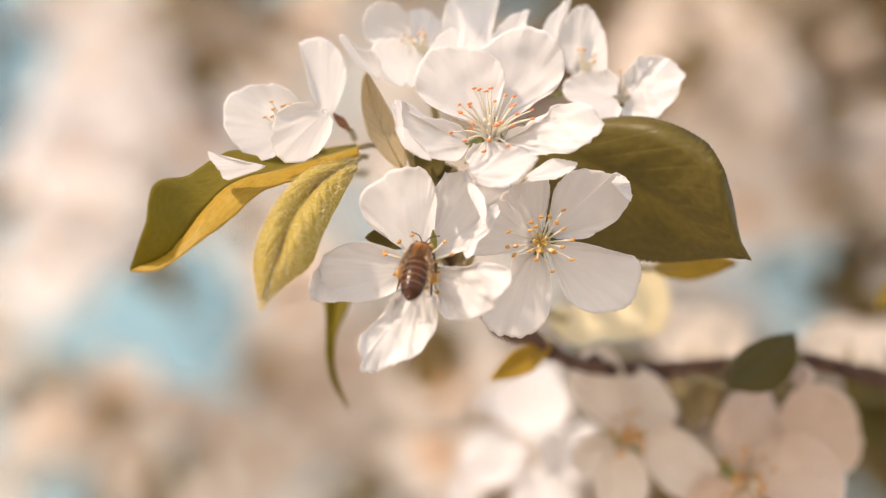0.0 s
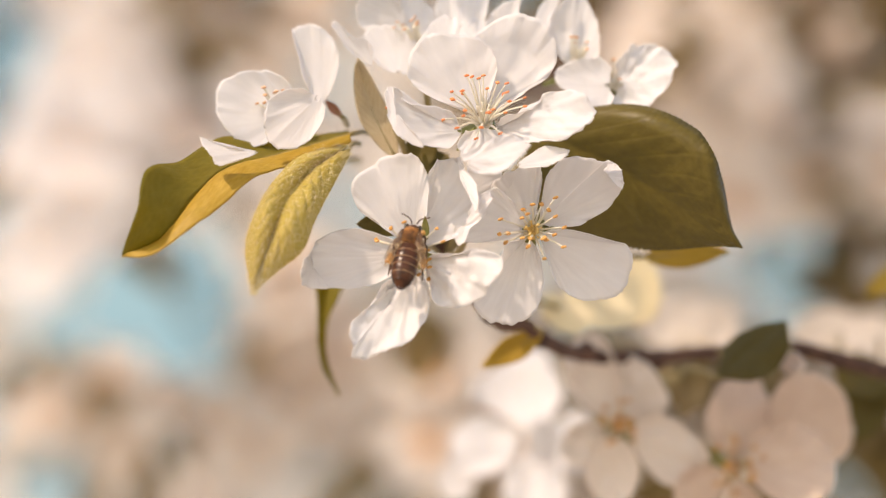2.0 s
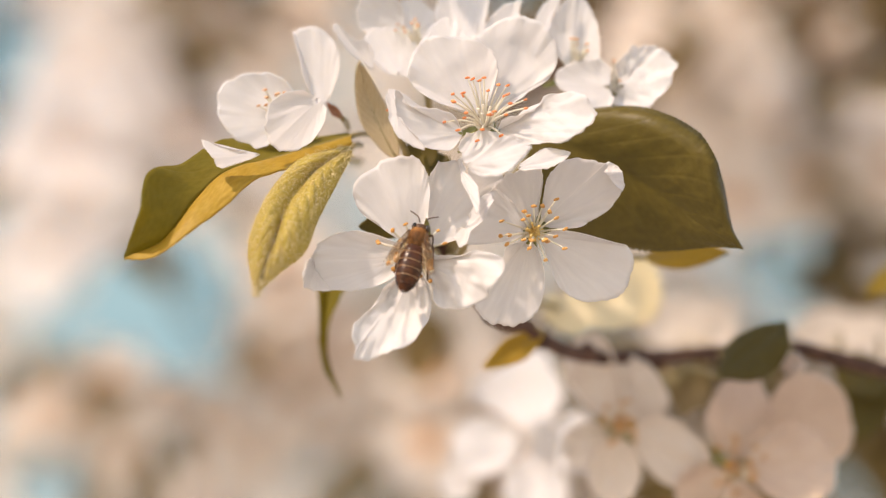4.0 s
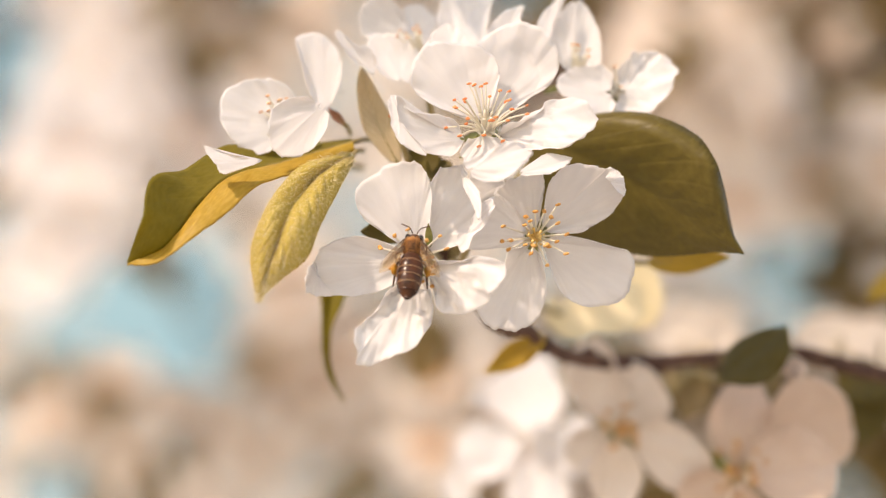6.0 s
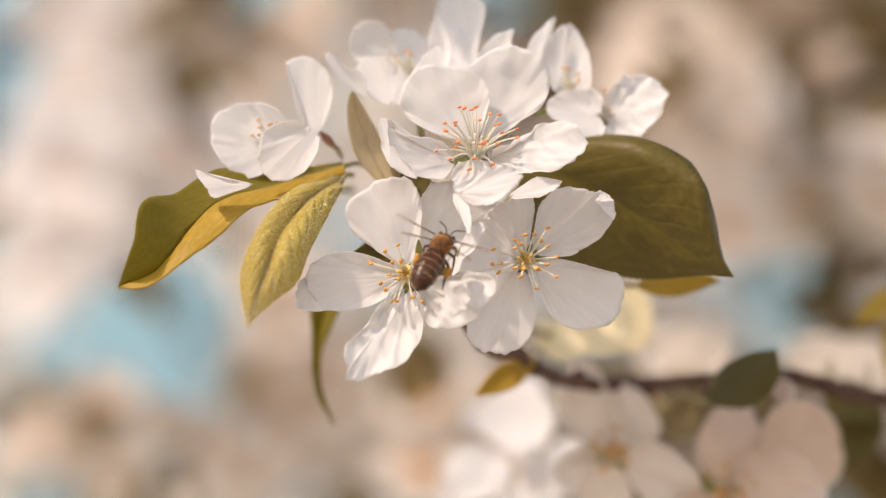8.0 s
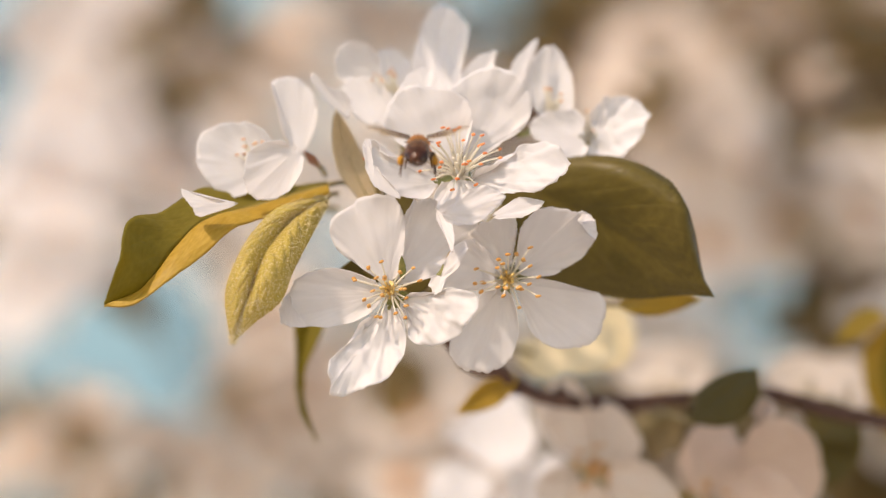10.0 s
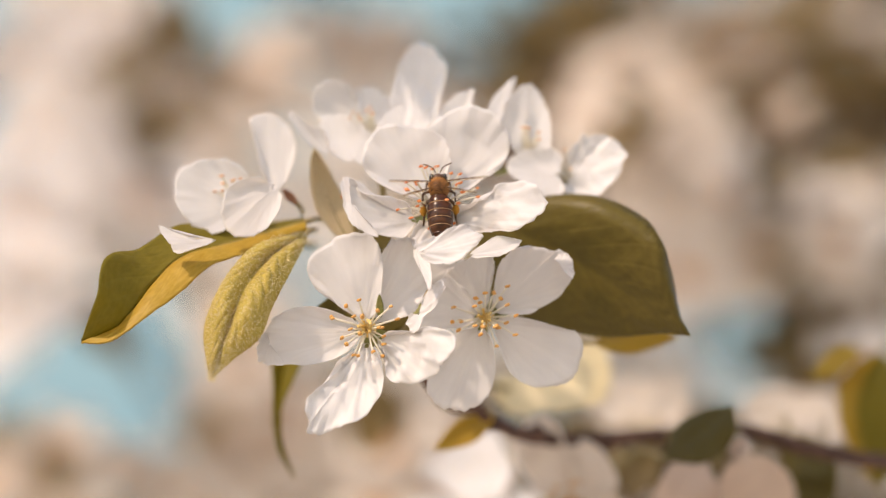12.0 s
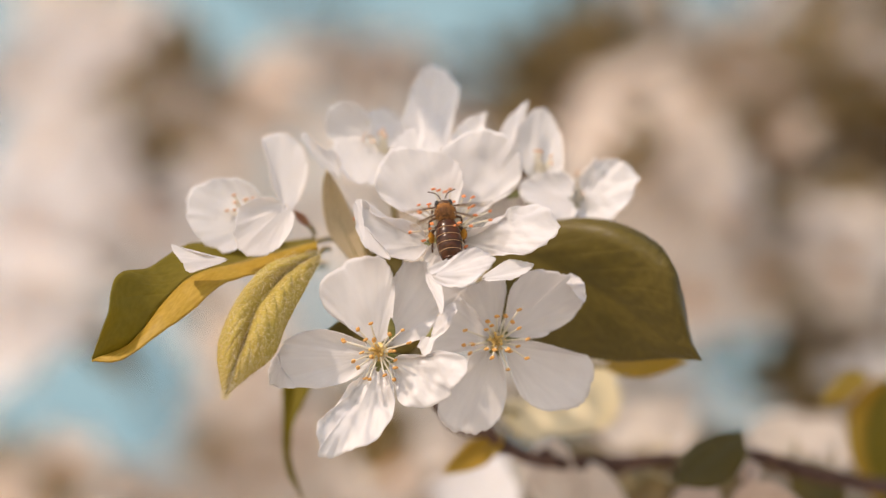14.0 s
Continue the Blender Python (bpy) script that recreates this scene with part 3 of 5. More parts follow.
# ---- the upper blossom that the bee visits last ----
C3 = mm(1.2, 7.0, 2.6)
blossom(C3, (0.02, -0.72, 0.7), [
    ((-0.6, 8.0, 3.9), [(-2.4, 4.9), (-4.5, 5.6), (-7.5, 6.6), (-9.6, 7.9), (-11.4, 9.7), (-12.3, 11.8), (-11.8, 14.4), (-10.6, 16.7), (-8.6, 18.1), (-5.5, 18.3), (-2.4, 18.1), (0.6, 17.2), (2.9, 15.4), (3.7, 12.8), (3.2, 9.7), (2.2, 6.7), (1.1, 4.9)], (0.0, 0.2), dict(cup=0.12, ruffle=1.0)),
    ((1.6, 10.0, 4.6), [(0.6, 6.7), (-0.1, 10.3), (-0.6, 13.4), (-0.8, 16.5), (0.6, 18.7), (3.2, 20.6), (5.8, 21.5), (8.9, 21.6), (11.4, 20.2), (13.1, 18.3), (14.1, 16.0), (14.3, 13.4), (13.2, 11.1), (11.9, 9.7), (9.8, 8.7), (7.8, 7.1), (5.7, 5.6), (3.7, 4.5)], (0.05, 0.2), dict(cup=0.14, ruffle=1.0, fold=((7.0, 20.8), (13.6, 10.0), 2.6))),
    ((-2.6, 4.0, 0.9), [(-3.4, -0.5), (-4.6, -1.9), (-6.4, -2.1), (-8.4, -1.8), (-10.9, -1.0), (-12.9, -0.0), (-14.4, 1.6), (-15.1, 4.1), (-15.7, 6.1), (-15.7, 7.9), (-15.1, 8.8), (-13.7, 8.4), (-13.1, 6.7), (-11.7, 5.7), (-9.5, 5.5), (-6.9, 5.2), (-4.9, 4.5), (-3.7, 3.1)], (0.22, 0.2), dict(cup=0.15, ruffle=0.7, crease=0.3)),
    ((-13.9, 0.8, 4.1), [(-14.4, 6.1), (-14.5, 8.3), (-15.3, 8.8), (-15.9, 7.6), (-15.6, 4.6), (-14.6, 1.4), (-12.7, -0.5), (-9.4, -1.7), (-10.0, -0.4), (-12.0, 1.6), (-13.2, 3.6)], (0.12, 0.45), dict(cup=0.05, ruffle=0.5, margin=True)),
    ((2.8, 6.0, 1.1), [(4.7, 2.1), (6.7, 2.9), (8.9, 3.7), (10.7, 5.1), (11.7, 7.0), (14.2, 8.0), (16.7, 7.9), (18.7, 7.2), (19.9, 5.7), (20.3, 4.1), (19.6, 2.1), (18.2, 0.6), (16.2, -0.6), (14.1, -1.2), (11.6, -1.2), (9.6, -1.5), (7.7, -1.3), (5.7, -1.4), (3.6, -0.7)], (-0.5, 0.45), dict(cup=0.1, ruffle=1.1, crease=0.9)),
    ((0.6, 5.0, 1.7), [(-1.9, 0.5), (-3.2, -1.1), (-2.9, -2.9), (-0.9, -3.7), (2.1, -3.7), (5.1, -2.5), (5.9, -0.7), (4.1, 0.9)], (0.0, 0.8), dict(cup=0.15, ruffle=0.6)),
], SPUR, "upright white apple blossom with coral anthers", 3, anthers=ANTHER_RED, reach=8.1, spread=(27, 76), size=0.72, count=28, heart=FILAMENT)

leaf((-24.7, 24.0, 4.1), (-27.4, 22.0, 7.0), 1.5, "tiny dull red bud scale", BUD, saw=0, vee=0.4, stalk=(0.5, 4, -0.5))

# petals of a half-hidden blossom between the three
C6 = mm(-1.4, 20.0, -12.4)
blossom(C6, (0.1, -0.3, 0.9), [
    ((-1.9, -12.0, -4.6), [(-2.9, -3.5), (-2.1, -2.8), (0.1, -2.0), (2.1, -1.2), (4.0, -0.4), (6.0, -0.1), (7.5, -0.8), (8.9, -1.6), (8.5, -2.9), (7.4, -3.9), (6.4, -4.9), (5.5, -6.0), (3.0, -6.7), (0.6, -6.5), (-1.2, -5.7)], (-0.05, 0.55), dict(cup=0.08, ruffle=0.7, crease=0.25)),
    ((6.8, -1.0, -5.3), [(7.2, -4.7), (8.6, -3.6), (10.6, -2.4), (12.1, -1.9), (14.1, -2.1), (16.0, -2.9), (15.2, -4.0), (13.6, -4.9), (12.1, -5.4), (10.1, -5.7), (8.1, -5.9)], (-0.1, 0.7), dict(cup=0.1, ruffle=0.5)),
    ((4.7, 9.0, -6.6), [(1.6, -5.0), (-1.6, -4.6), (-1.2, -8.1), (-0.6, -10.9), (0.4, -12.1), (2.1, -11.7), (4.7, -10.1), (6.7, -7.6)], (0.0, 0.15), dict(cup=0.1, ruffle=0.5)),
], SPUR, "half-hidden white apple blossom between open ones", 6, count=0)

blossom(mm(-14.9, 17.0, 5.0), (-0.1, -0.6, 0.7), [
    ((-13.7, 18.0, 4.4), [(-15.3, 5.3), (-16.0, 6.7), (-14.5, 8.2), (-12.4, 8.0), (-11.4, 5.9), (-12.4, 4.0)], (0.0, 0.3), dict(cup=0.2, ruffle=0.5)),
], SPUR, "half-hidden white apple blossom behind the upper one", 9, count=4, reach=2.2, spread=(5, 45), size=0.75, heart=None, anthers=ANTHER_RED)

# ---- the blossom above the folded leaf ----
C4 = mm(-35.0, 19.0, 4.5)
beside = blossom(C4, (-0.35, -0.6, 0.7), [
    ((-33.6, 18.0, 5.0), [(-33.4, 9.4), (-35.6, 11.9), (-38.4, 12.9), (-41.0, 13.0), (-44.0, 12.4), (-46.1, 11.1), (-47.0, 8.9), (-47.1, 6.8), (-46.6, 4.7), (-45.3, 2.7), (-43.5, 0.9), (-41.7, -0.4), (-40.1, -0.9), (-38.4, -0.5), (-36.6, 0.6), (-34.8, 2.7)], (0.1, 0.3), dict(cup=0.22, ruffle=0.5)),
    ((-27.7, 9.0, 8.0), [(-30.7, 9.1), (-33.5, 9.0), (-35.5, 8.1), (-36.9, 6.8), (-37.5, 4.6), (-37.5, 2.6), (-36.9, 0.6), (-35.8, -0.8), (-33.8, -1.5), (-31.8, -1.2), (-29.8, -0.2), (-28.2, 1.5), (-27.1, 3.6), (-26.7, 5.7)], (0.12, 0.3), dict(cup=0.2, ruffle=0.45)),
    ((-28.3, 22.0, 6.3), [(-30.5, 9.0), (-31.7, 11.6), (-32.3, 14.8), (-33.0, 17.4), (-33.7, 20.1), (-33.0, 21.2), (-30.9, 21.7), (-29.4, 21.5), (-27.8, 20.7), (-26.1, 18.5), (-25.2, 15.8), (-25.3, 13.2), (-26.0, 10.5), (-27.2, 7.9)], (0.1, 0.3), dict(cup=0.3, ruffle=0.6)),
    ((-38.0, 1.0, -1.8), [(-41.0, -1.3), (-43.9, -0.7), (-46.5, 0.2), (-48.2, 0.8), (-47.3, -1.1), (-45.9, -2.9), (-44.7, -4.3), (-42.3, -3.5), (-39.4, -2.6)], (0.2, 0.6), dict(cup=0.1, ruffle=0.4)),
], mm(-23.4, 60.0, -3.3), "half-open white apple blossom above a folded leaf", 4, reach=6.5, spread=(8, 60), size=0.7, count=9, heart=FILAMENT, anthers=ANTHER_FAINT)

# ---- blossoms at the back of the spur ----
C5 = mm(-11.0, 30.0, 17.3)
blossom(C5, (-0.2, -0.3, 0.9), [
    ((-13.0, 34.0, 21.2), [(-14.1, 25.5), (-16.4, 27.5), (-19.1, 27.9), (-21.2, 26.9), (-22.2, 24.6), (-22.1, 21.9), (-20.7, 20.1), (-17.5, 19.5), (-14.3, 19.5)], (0.1, 0.0), dict(cup=0.25, ruffle=0.5)),
    ((-11.2, 37.0, 19.2), [(-13.9, 21.6), (-14.5, 24.9), (-13.4, 26.6), (-11.2, 27.0), (-9.1, 25.8), (-7.5, 23.6), (-7.3, 21.1), (-9.0, 18.8)], (0.0, 0.45), dict(cup=0.25, ruffle=0.5)),
    ((-14.1, 25.0, 11.8), [(-18.1, 12.9), (-20.2, 15.7), (-20.9, 18.0), (-19.9, 20.2), (-17.4, 20.8), (-14.7, 20.5), (-12.4, 19.0), (-10.5, 17.0), (-9.9, 14.3), (-11.1, 12.1)], (0.0, 0.5), dict(cup=0.3, ruffle=0.5)),
    ((-18.9, 22.0, 12.8), [(-20.8, 13.9), (-22.9, 15.7), (-24.6, 17.8), (-26.1, 20.4), (-25.5, 21.5), (-23.9, 19.9), (-22.1, 18.5), (-20.1, 18.3), (-18.8, 16.0)], (0.2, 0.2), dict(cup=0.2, ruffle=0.4)),
    ((-3.1, 32.0, 18.0), [(-5.7, 19.8), (-7.5, 22.6), (-7.0, 25.8), (-6.1, 29.7), (-4.8, 32.7), (-3.1, 34.6), (-1.5, 35.1), (0.1, 34.3), (1.9, 32.5), (3.1, 30.7), (3.1, 28.4), (2.5, 25.8), (1.8, 22.5), (1.3, 19.5), (-0.4, 17.7)], (-0.1, 0.55), dict(cup=0.25, ruffle=0.8, crease=0.6)),
    ((-4.6, 20.0, 14.6), [(-7.5, 16.2), (-9.0, 18.4), (-7.9, 21.0), (-5.6, 22.3), (-3.3, 21.2), (-1.7, 18.7), (-1.2, 15.9)], (0.0, 0.55), dict(cup=0.2, ruffle=0.5)),
    ((3.3, 24.0, 17.1), [(1.5, 18.8), (1.9, 21.1), (3.8, 23.8), (6.1, 25.1), (8.3, 25.6), (7.9, 23.7), (7.8, 21.1), (6.4, 18.4)], (0.0, 0.55), dict(cup=0.25, ruffle=0.5)),
], SPUR, "white apple blossom at the back of the cluster", 5, count=8, reach=5.5, spread=(10, 40), size=0.6, heart=FILAMENT, anthers=ANTHER_FAINT)

C7 = mm(18.1, 30.0, 13.0)
blossom(C7, (0.2, -0.3, 0.9), [
    ((13.0, 27.0, 18.6), [(10.7, 20.1), (11.1, 22.8), (12.9, 25.1), (14.7, 27.0), (16.0, 27.9), (16.0, 26.7), (15.1, 24.9), (14.0, 22.7), (13.5, 20.1)], (0.0, 0.55), dict(cup=0.2, ruffle=0.4)),
    ((17.1, 30.0, 13.2), [(14.7, 14.9), (13.5, 18.7), (13.9, 21.9), (15.5, 24.6), (17.2, 26.2), (18.8, 26.6), (20.5, 25.3), (21.7, 22.7), (22.5, 19.8), (22.6, 16.5), (22.1, 14.1), (19.5, 13.2)], (0.0, 0.3), dict(cup=0.35, ruffle=0.6)),
], SPUR, "upright white apple blossom at the back", 7, count=6, reach=6, spread=(10, 40), size=0.65, heart=FILAMENT, anthers=ANTHER_FAINT)

C8 = mm(25.6, 33.0, 9.6)
blossom(C8, (0.5, -0.5, 0.7), [
    ((24.0, 26.0, 9.3), [(24.7, 12.5), (23.0, 14.0), (20.7, 14.4), (17.6, 14.1), (15.4, 13.1), (14.2, 11.7), (14.7, 9.5), (16.9, 8.2), (19.5, 6.6), (21.4, 4.6), (23.7, 4.6), (25.0, 6.8)], (0.0, 0.45), dict(cup=0.25, ruffle=0.6)),
    ((26.0, 28.0, 9.4), [(25.7, 13.0), (27.5, 15.0), (28.8, 16.5), (30.9, 16.9), (32.4, 17.1), (34.0, 16.0), (35.6, 14.9), (36.6, 12.9), (35.5, 10.1), (33.9, 7.4), (31.7, 5.2), (28.5, 4.5), (25.7, 4.8), (24.7, 7.0)], (-0.25, 0.4), dict(cup=0.3, ruffle=1.3, crease=0.7)),
], SPUR, "wavy white apple blossom above the big leaf", 8, count=7, reach=5, spread=(10, 50), size=0.65, heart=FILAMENT, anthers=ANTHER_FAINT)

# ---- leaves of the spur ----
lofted_leaf([(9.2, 32.0, 1.1), (18.5, 25.0, -2.2), (30.8, 20.0, -9.1), (40.9, 16.0, -16.7), (47.0, 14.0, -20.3)],
            [(10.2, 32.0, 2.2), (21.0, 22.0, 5.3), (31.0, 15.0, 5.1), (39.7, 11.0, 0.4), (43.7, 11.0, -8.1), (45.2, 13.0, -16.4), (47.0, 14.0, -20.4)],
            [(8.7, 32.0, 0.1), (10.3, 34.0, -12.8), (18.7, 30.0, -18.4), (30.1, 25.0, -20.9), (37.1, 21.0, -20.6), (43.6, 17.0, -20.0), (47.0, 14.0, -20.2)],
            "large dark olive apple leaf with a toothed margin", LEAF, bulge=(0.05, 0.05), saw=0.034, ripple=0.35, roll_edge=7.0, seed=2, ns=230, teeth=56, quilt=0.16)
# the sun on its lower half is put into the gold colour
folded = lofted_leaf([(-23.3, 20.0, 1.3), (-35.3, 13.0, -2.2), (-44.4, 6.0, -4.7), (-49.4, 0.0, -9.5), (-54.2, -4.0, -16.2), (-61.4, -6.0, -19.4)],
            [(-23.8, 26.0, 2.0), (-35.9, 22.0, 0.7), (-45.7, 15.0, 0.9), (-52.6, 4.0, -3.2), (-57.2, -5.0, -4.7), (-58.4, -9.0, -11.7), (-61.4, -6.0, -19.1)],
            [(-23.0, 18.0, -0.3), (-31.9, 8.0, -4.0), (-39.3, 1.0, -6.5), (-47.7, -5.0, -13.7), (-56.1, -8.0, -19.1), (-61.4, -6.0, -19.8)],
            "folded olive apple leaf, its sunlit half coloured gold", LEAF_MID, other=LEAF_GOLD_LIT, bulge=(-0.04, 0.08), saw=0.015, ripple=0.5, seed=4, ns=90, stalk=(4, 10, 1))
young = lofted_leaf([(-22.5, 11.0, -1.1), (-28.5, 4.0, -5.2), (-32.5, -4.0, -10.4), (-34.6, -8.0, -16.7), (-37.7, -12.0, -25.6)],
            [(-23.7, 11.0, -0.9), (-30.6, 4.0, -2.5), (-35.1, -1.0, -7.1), (-38.2, -6.0, -13.2), (-39.2, -9.0, -18.1), (-38.5, -11.0, -23.0), (-37.7, -12.0, -25.6)],
            [(-22.3, 10.0, -2.3), (-24.5, 2.0, -7.2), (-27.6, -4.0, -13.6), (-29.5, -9.0, -18.8), (-33.7, -11.0, -22.2), (-37.7, -12.0, -25.6)],
            "young fuzzy yellow-green apple leaf with a deep midrib", LEAF_YOUNG, bulge=(0.34, 0.34), saw=0.03, ripple=0.3, seed=6, ns=150, nt=16, quilt=0.5, fuzz=5000, stalk=(1, 16, 2))
lofted_leaf([(-28.5, 52.0, -24.8), (-29.8, 52.0, -30.8), (-30.6, 52.0, -37.5), (-29.9, 52.0, -43.0), (-27.4, 52.0, -49.0)],
            [(-31.5, 50.0, -25.2), (-31.2, 50.0, -31.8), (-31.1, 50.0, -38.4), (-30.3, 50.0, -43.4), (-27.3, 51.0, -48.9)],
            [(-25.0, 48.0, -25.1), (-27.0, 48.0, -29.7), (-29.1, 49.0, -34.0), (-29.7, 50.0, -38.4), (-29.3, 51.0, -42.9), (-27.4, 52.0, -48.8)],
            "narrow curled olive leaf hanging behind the blossom", LEAF_MID, bulge=(0.1, 0.1), saw=0.02, ripple=0.2, seed=8, ns=60, stalk=(5, 6, 6))
leaf((-13.3, 16.0, -16.5), (-21.5, 14.0, -15.4), 5.0, "small green leaf behind the petals", LEAF, saw=0.02, sweep=0.12)
leaf((-15.0, 22.0, -3.1), (-21.4, 20.0, 14.1), 5.2, "narrow pale olive bract", LEAF_PALE, saw=0, vee=0.3, sweep=-0.05, q=0.6)
leaf((11.9, 54.0, -37.3), (0.2, 52.0, -43.7), 5.2, "small yellow-green leaf under the twig", LEAF_GOLD_LIT, saw=0.03, vee=0.3)
leaf((31.6, 52.0, -22.9), (47.4, 50.0, -21.9), 5.4, "leaf under the big leaf, backlit yellow in its colour", LEAF_GOLD_LIT, saw=0.03, vee=0.1)
leaf((-8.8, 24.0, 1.1), (-12.1, 22.0, -6.2), 6.0, "dark leaf between the blossoms", LEAF, saw=0.03)
leaf((-5.7, 26.0, -3.1), (-8.7, 20.0, -6.7), 7.0, "green leaf in the gap of the petals", LEAF, saw=0.03)
# filler leaf added where only a dark gap shows between the petals
leaf((-9.7, 14.0, -18.4), (-3.5, 14.0, -15.4), 4.0, "brown-green filler leaf for the dark gap under the petals", LEAF, saw=0.03)
lofted_leaf([(46.6, 62.0, -47.0), (51.1, 62.0, -42.7), (55.5, 62.0, -39.4), (59.6, 62.0, -36.0)],
            [(46.4, 63.0, -46.8), (48.0, 65.0, -41.0), (52.8, 65.0, -37.5), (59.6, 63.0, -35.9)],
            [(46.8, 62.0, -47.1), (52.5, 58.0, -47.5), (57.5, 58.0, -45.1), (59.9, 58.0, -40.5), (59.6, 62.0, -36.0)],
            "olive leaf on the lower twig, shade put into its colour", LEAF_SHADED, bulge=(0.1, 0.1), saw=0.02, ripple=0.3, seed=10, ns=60, stalk=(-6, 16, 2))
# gold colour on the left half paints its sunlit edge
lofted_leaf([(94.6, 100.0, -28.3), (91.4, 100.0, -32.9), (89.8, 100.0, -39.5), (90.8, 100.0, -46.7), (93.9, 100.0, -55.7)],
            [(93.6, 98.0, -27.4), (89.3, 99.0, -29.8), (86.6, 102.0, -34.6), (86.1, 103.0, -39.4), (87.3, 102.0, -45.4), (90.4, 100.0, -52.0), (93.3, 98.0, -55.6)],
            [(96.2, 100.0, -28.7), (101.0, 96.0, -38.3), (99.4, 96.0, -49.1), (94.4, 100.0, -56.0)],
            "olive apple leaf beside the twig, its lit half coloured gold", LEAF_GOLD_LIT, other=LEAF_MID, bulge=(0.1, 0.1), saw=0.02, ripple=0.3, seed=12, ns=50, stalk=(4, 8, 3))
lofted_leaf([(89.7, 98.0, -27.2), (85.1, 98.0, -29.8), (79.9, 98.0, -32.7)],
            [(89.9, 99.0, -26.5), (86.6, 101.0, -26.0), (82.6, 100.0, -28.6), (79.8, 98.0, -32.7)],
            [(90.2, 97.0, -27.7), (88.1, 96.0, -29.8), (84.7, 96.0, -32.2), (80.0, 98.0, -32.9)],
            "small golden leaf beside the twig", LEAF_GOLD_LIT, bulge=(0.1, 0.1), ripple=0.3, seed=13, ns=40, stalk=(4, 4, 1))
leaf((61.0, 65.0, -42.6), (61.2, 62.0, -46.0), 4.0, "closed pale pink flower bud under the twig", PETAL_BLUSH_SHADED, thick=1.6, saw=0, vee=0.9, ns=24, q=0.6, stalk=(0, 3, 2))


# ---- blossoms lower on the twig, out of focus ----
LOWER = mm(43.6, 96.0, -46.4)
blossom(mm(27.4, 75.0, -57.4), (0.05, -1, 0.25), [
    ((27.0, 75.0, -56.8), [(23.8, -55.6), (19.9, -52.7), (17.4, -48.7), (16.3, -44.7), (17.2, -41.4), (20.1, -39.4), (22.9, -38.7), (25.3, -40.8), (26.8, -44.8), (27.8, -50.0), (28.1, -54.5)], (0, -0.1), dict(ruffle=1.4, cup=0.2)),
    ((28.2, 77.0, -56.5), [(26.8, -53.0), (26.2, -48.9), (27.2, -45.0), (29.1, -43.3), (31.9, -44.0), (35.1, -46.8), (37.0, -50.2), (37.3, -53.7), (34.7, -55.7), (31.3, -56.5)], (0, -0.1), dict(ruffle=1.4, cup=0.2)),
    ((29.4, 74.0, -58.3), [(31.7, -55.9), (35.1, -54.8), (39.0, -56.3), (41.8, -59.2), (44.2, -62.5), (44.1, -66.5), (41.0, -69.2), (36.5, -69.2), (32.6, -65.7), (30.5, -61.8)], (0, 0.1), dict(ruffle=1.4, cup=0.2)),
    ((26.9, 73.0, -58.9), [(23.1, -59.9), (21.2, -63.3), (20.7, -67.7), (22.4, -71.1), (26.8, -72.8), (30.3, -70.1), (31.5, -65.6), (29.9, -61.1)], (0, 0.1), dict(ruffle=1.4, cup=0.2)),
    ((26.1, 77.0, -58.3), [(22.8, -56.4), (19.4, -56.9), (16.5, -59.1), (16.1, -63.0), (18.6, -65.9), (22.6, -64.8), (24.9, -62.0)], (0, 0.1), dict(ruffle=1.4, cup=0.2)),
], LOWER, "shaded creamy apple blossom on the lower twig", 21, count=18, reach=6, spread=(10, 60), size=1.35, heart=HEART_FAR, material=PETAL_FAR, group="blossoms lower on the twig")

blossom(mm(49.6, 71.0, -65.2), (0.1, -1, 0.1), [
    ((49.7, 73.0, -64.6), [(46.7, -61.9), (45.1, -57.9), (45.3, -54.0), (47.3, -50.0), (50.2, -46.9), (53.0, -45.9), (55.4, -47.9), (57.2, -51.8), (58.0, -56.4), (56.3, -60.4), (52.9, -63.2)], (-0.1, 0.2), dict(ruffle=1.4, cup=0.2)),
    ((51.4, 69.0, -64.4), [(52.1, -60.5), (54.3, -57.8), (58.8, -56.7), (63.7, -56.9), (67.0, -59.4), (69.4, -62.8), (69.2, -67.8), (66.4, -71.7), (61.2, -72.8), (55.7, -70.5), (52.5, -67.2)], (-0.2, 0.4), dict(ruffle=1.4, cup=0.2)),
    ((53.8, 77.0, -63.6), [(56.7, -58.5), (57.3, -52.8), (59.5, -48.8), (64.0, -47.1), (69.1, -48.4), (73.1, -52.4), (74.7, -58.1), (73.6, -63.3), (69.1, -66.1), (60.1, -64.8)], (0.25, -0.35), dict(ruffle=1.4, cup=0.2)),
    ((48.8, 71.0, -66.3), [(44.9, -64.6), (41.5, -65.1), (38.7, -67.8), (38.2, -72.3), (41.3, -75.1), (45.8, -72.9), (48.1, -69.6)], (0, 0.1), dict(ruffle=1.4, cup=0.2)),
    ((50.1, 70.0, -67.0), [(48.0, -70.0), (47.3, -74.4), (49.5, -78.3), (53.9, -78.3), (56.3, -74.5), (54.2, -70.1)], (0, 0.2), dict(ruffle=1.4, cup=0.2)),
], mm(62.6, 84.0, -42.7), "large shaded creamy blossom below the twig", 22, count=18, reach=7, spread=(10, 60), size=1.35, heart=HEART_FAR, material=PETAL_BLUSH_SHADED, group="blossoms lower on the twig")

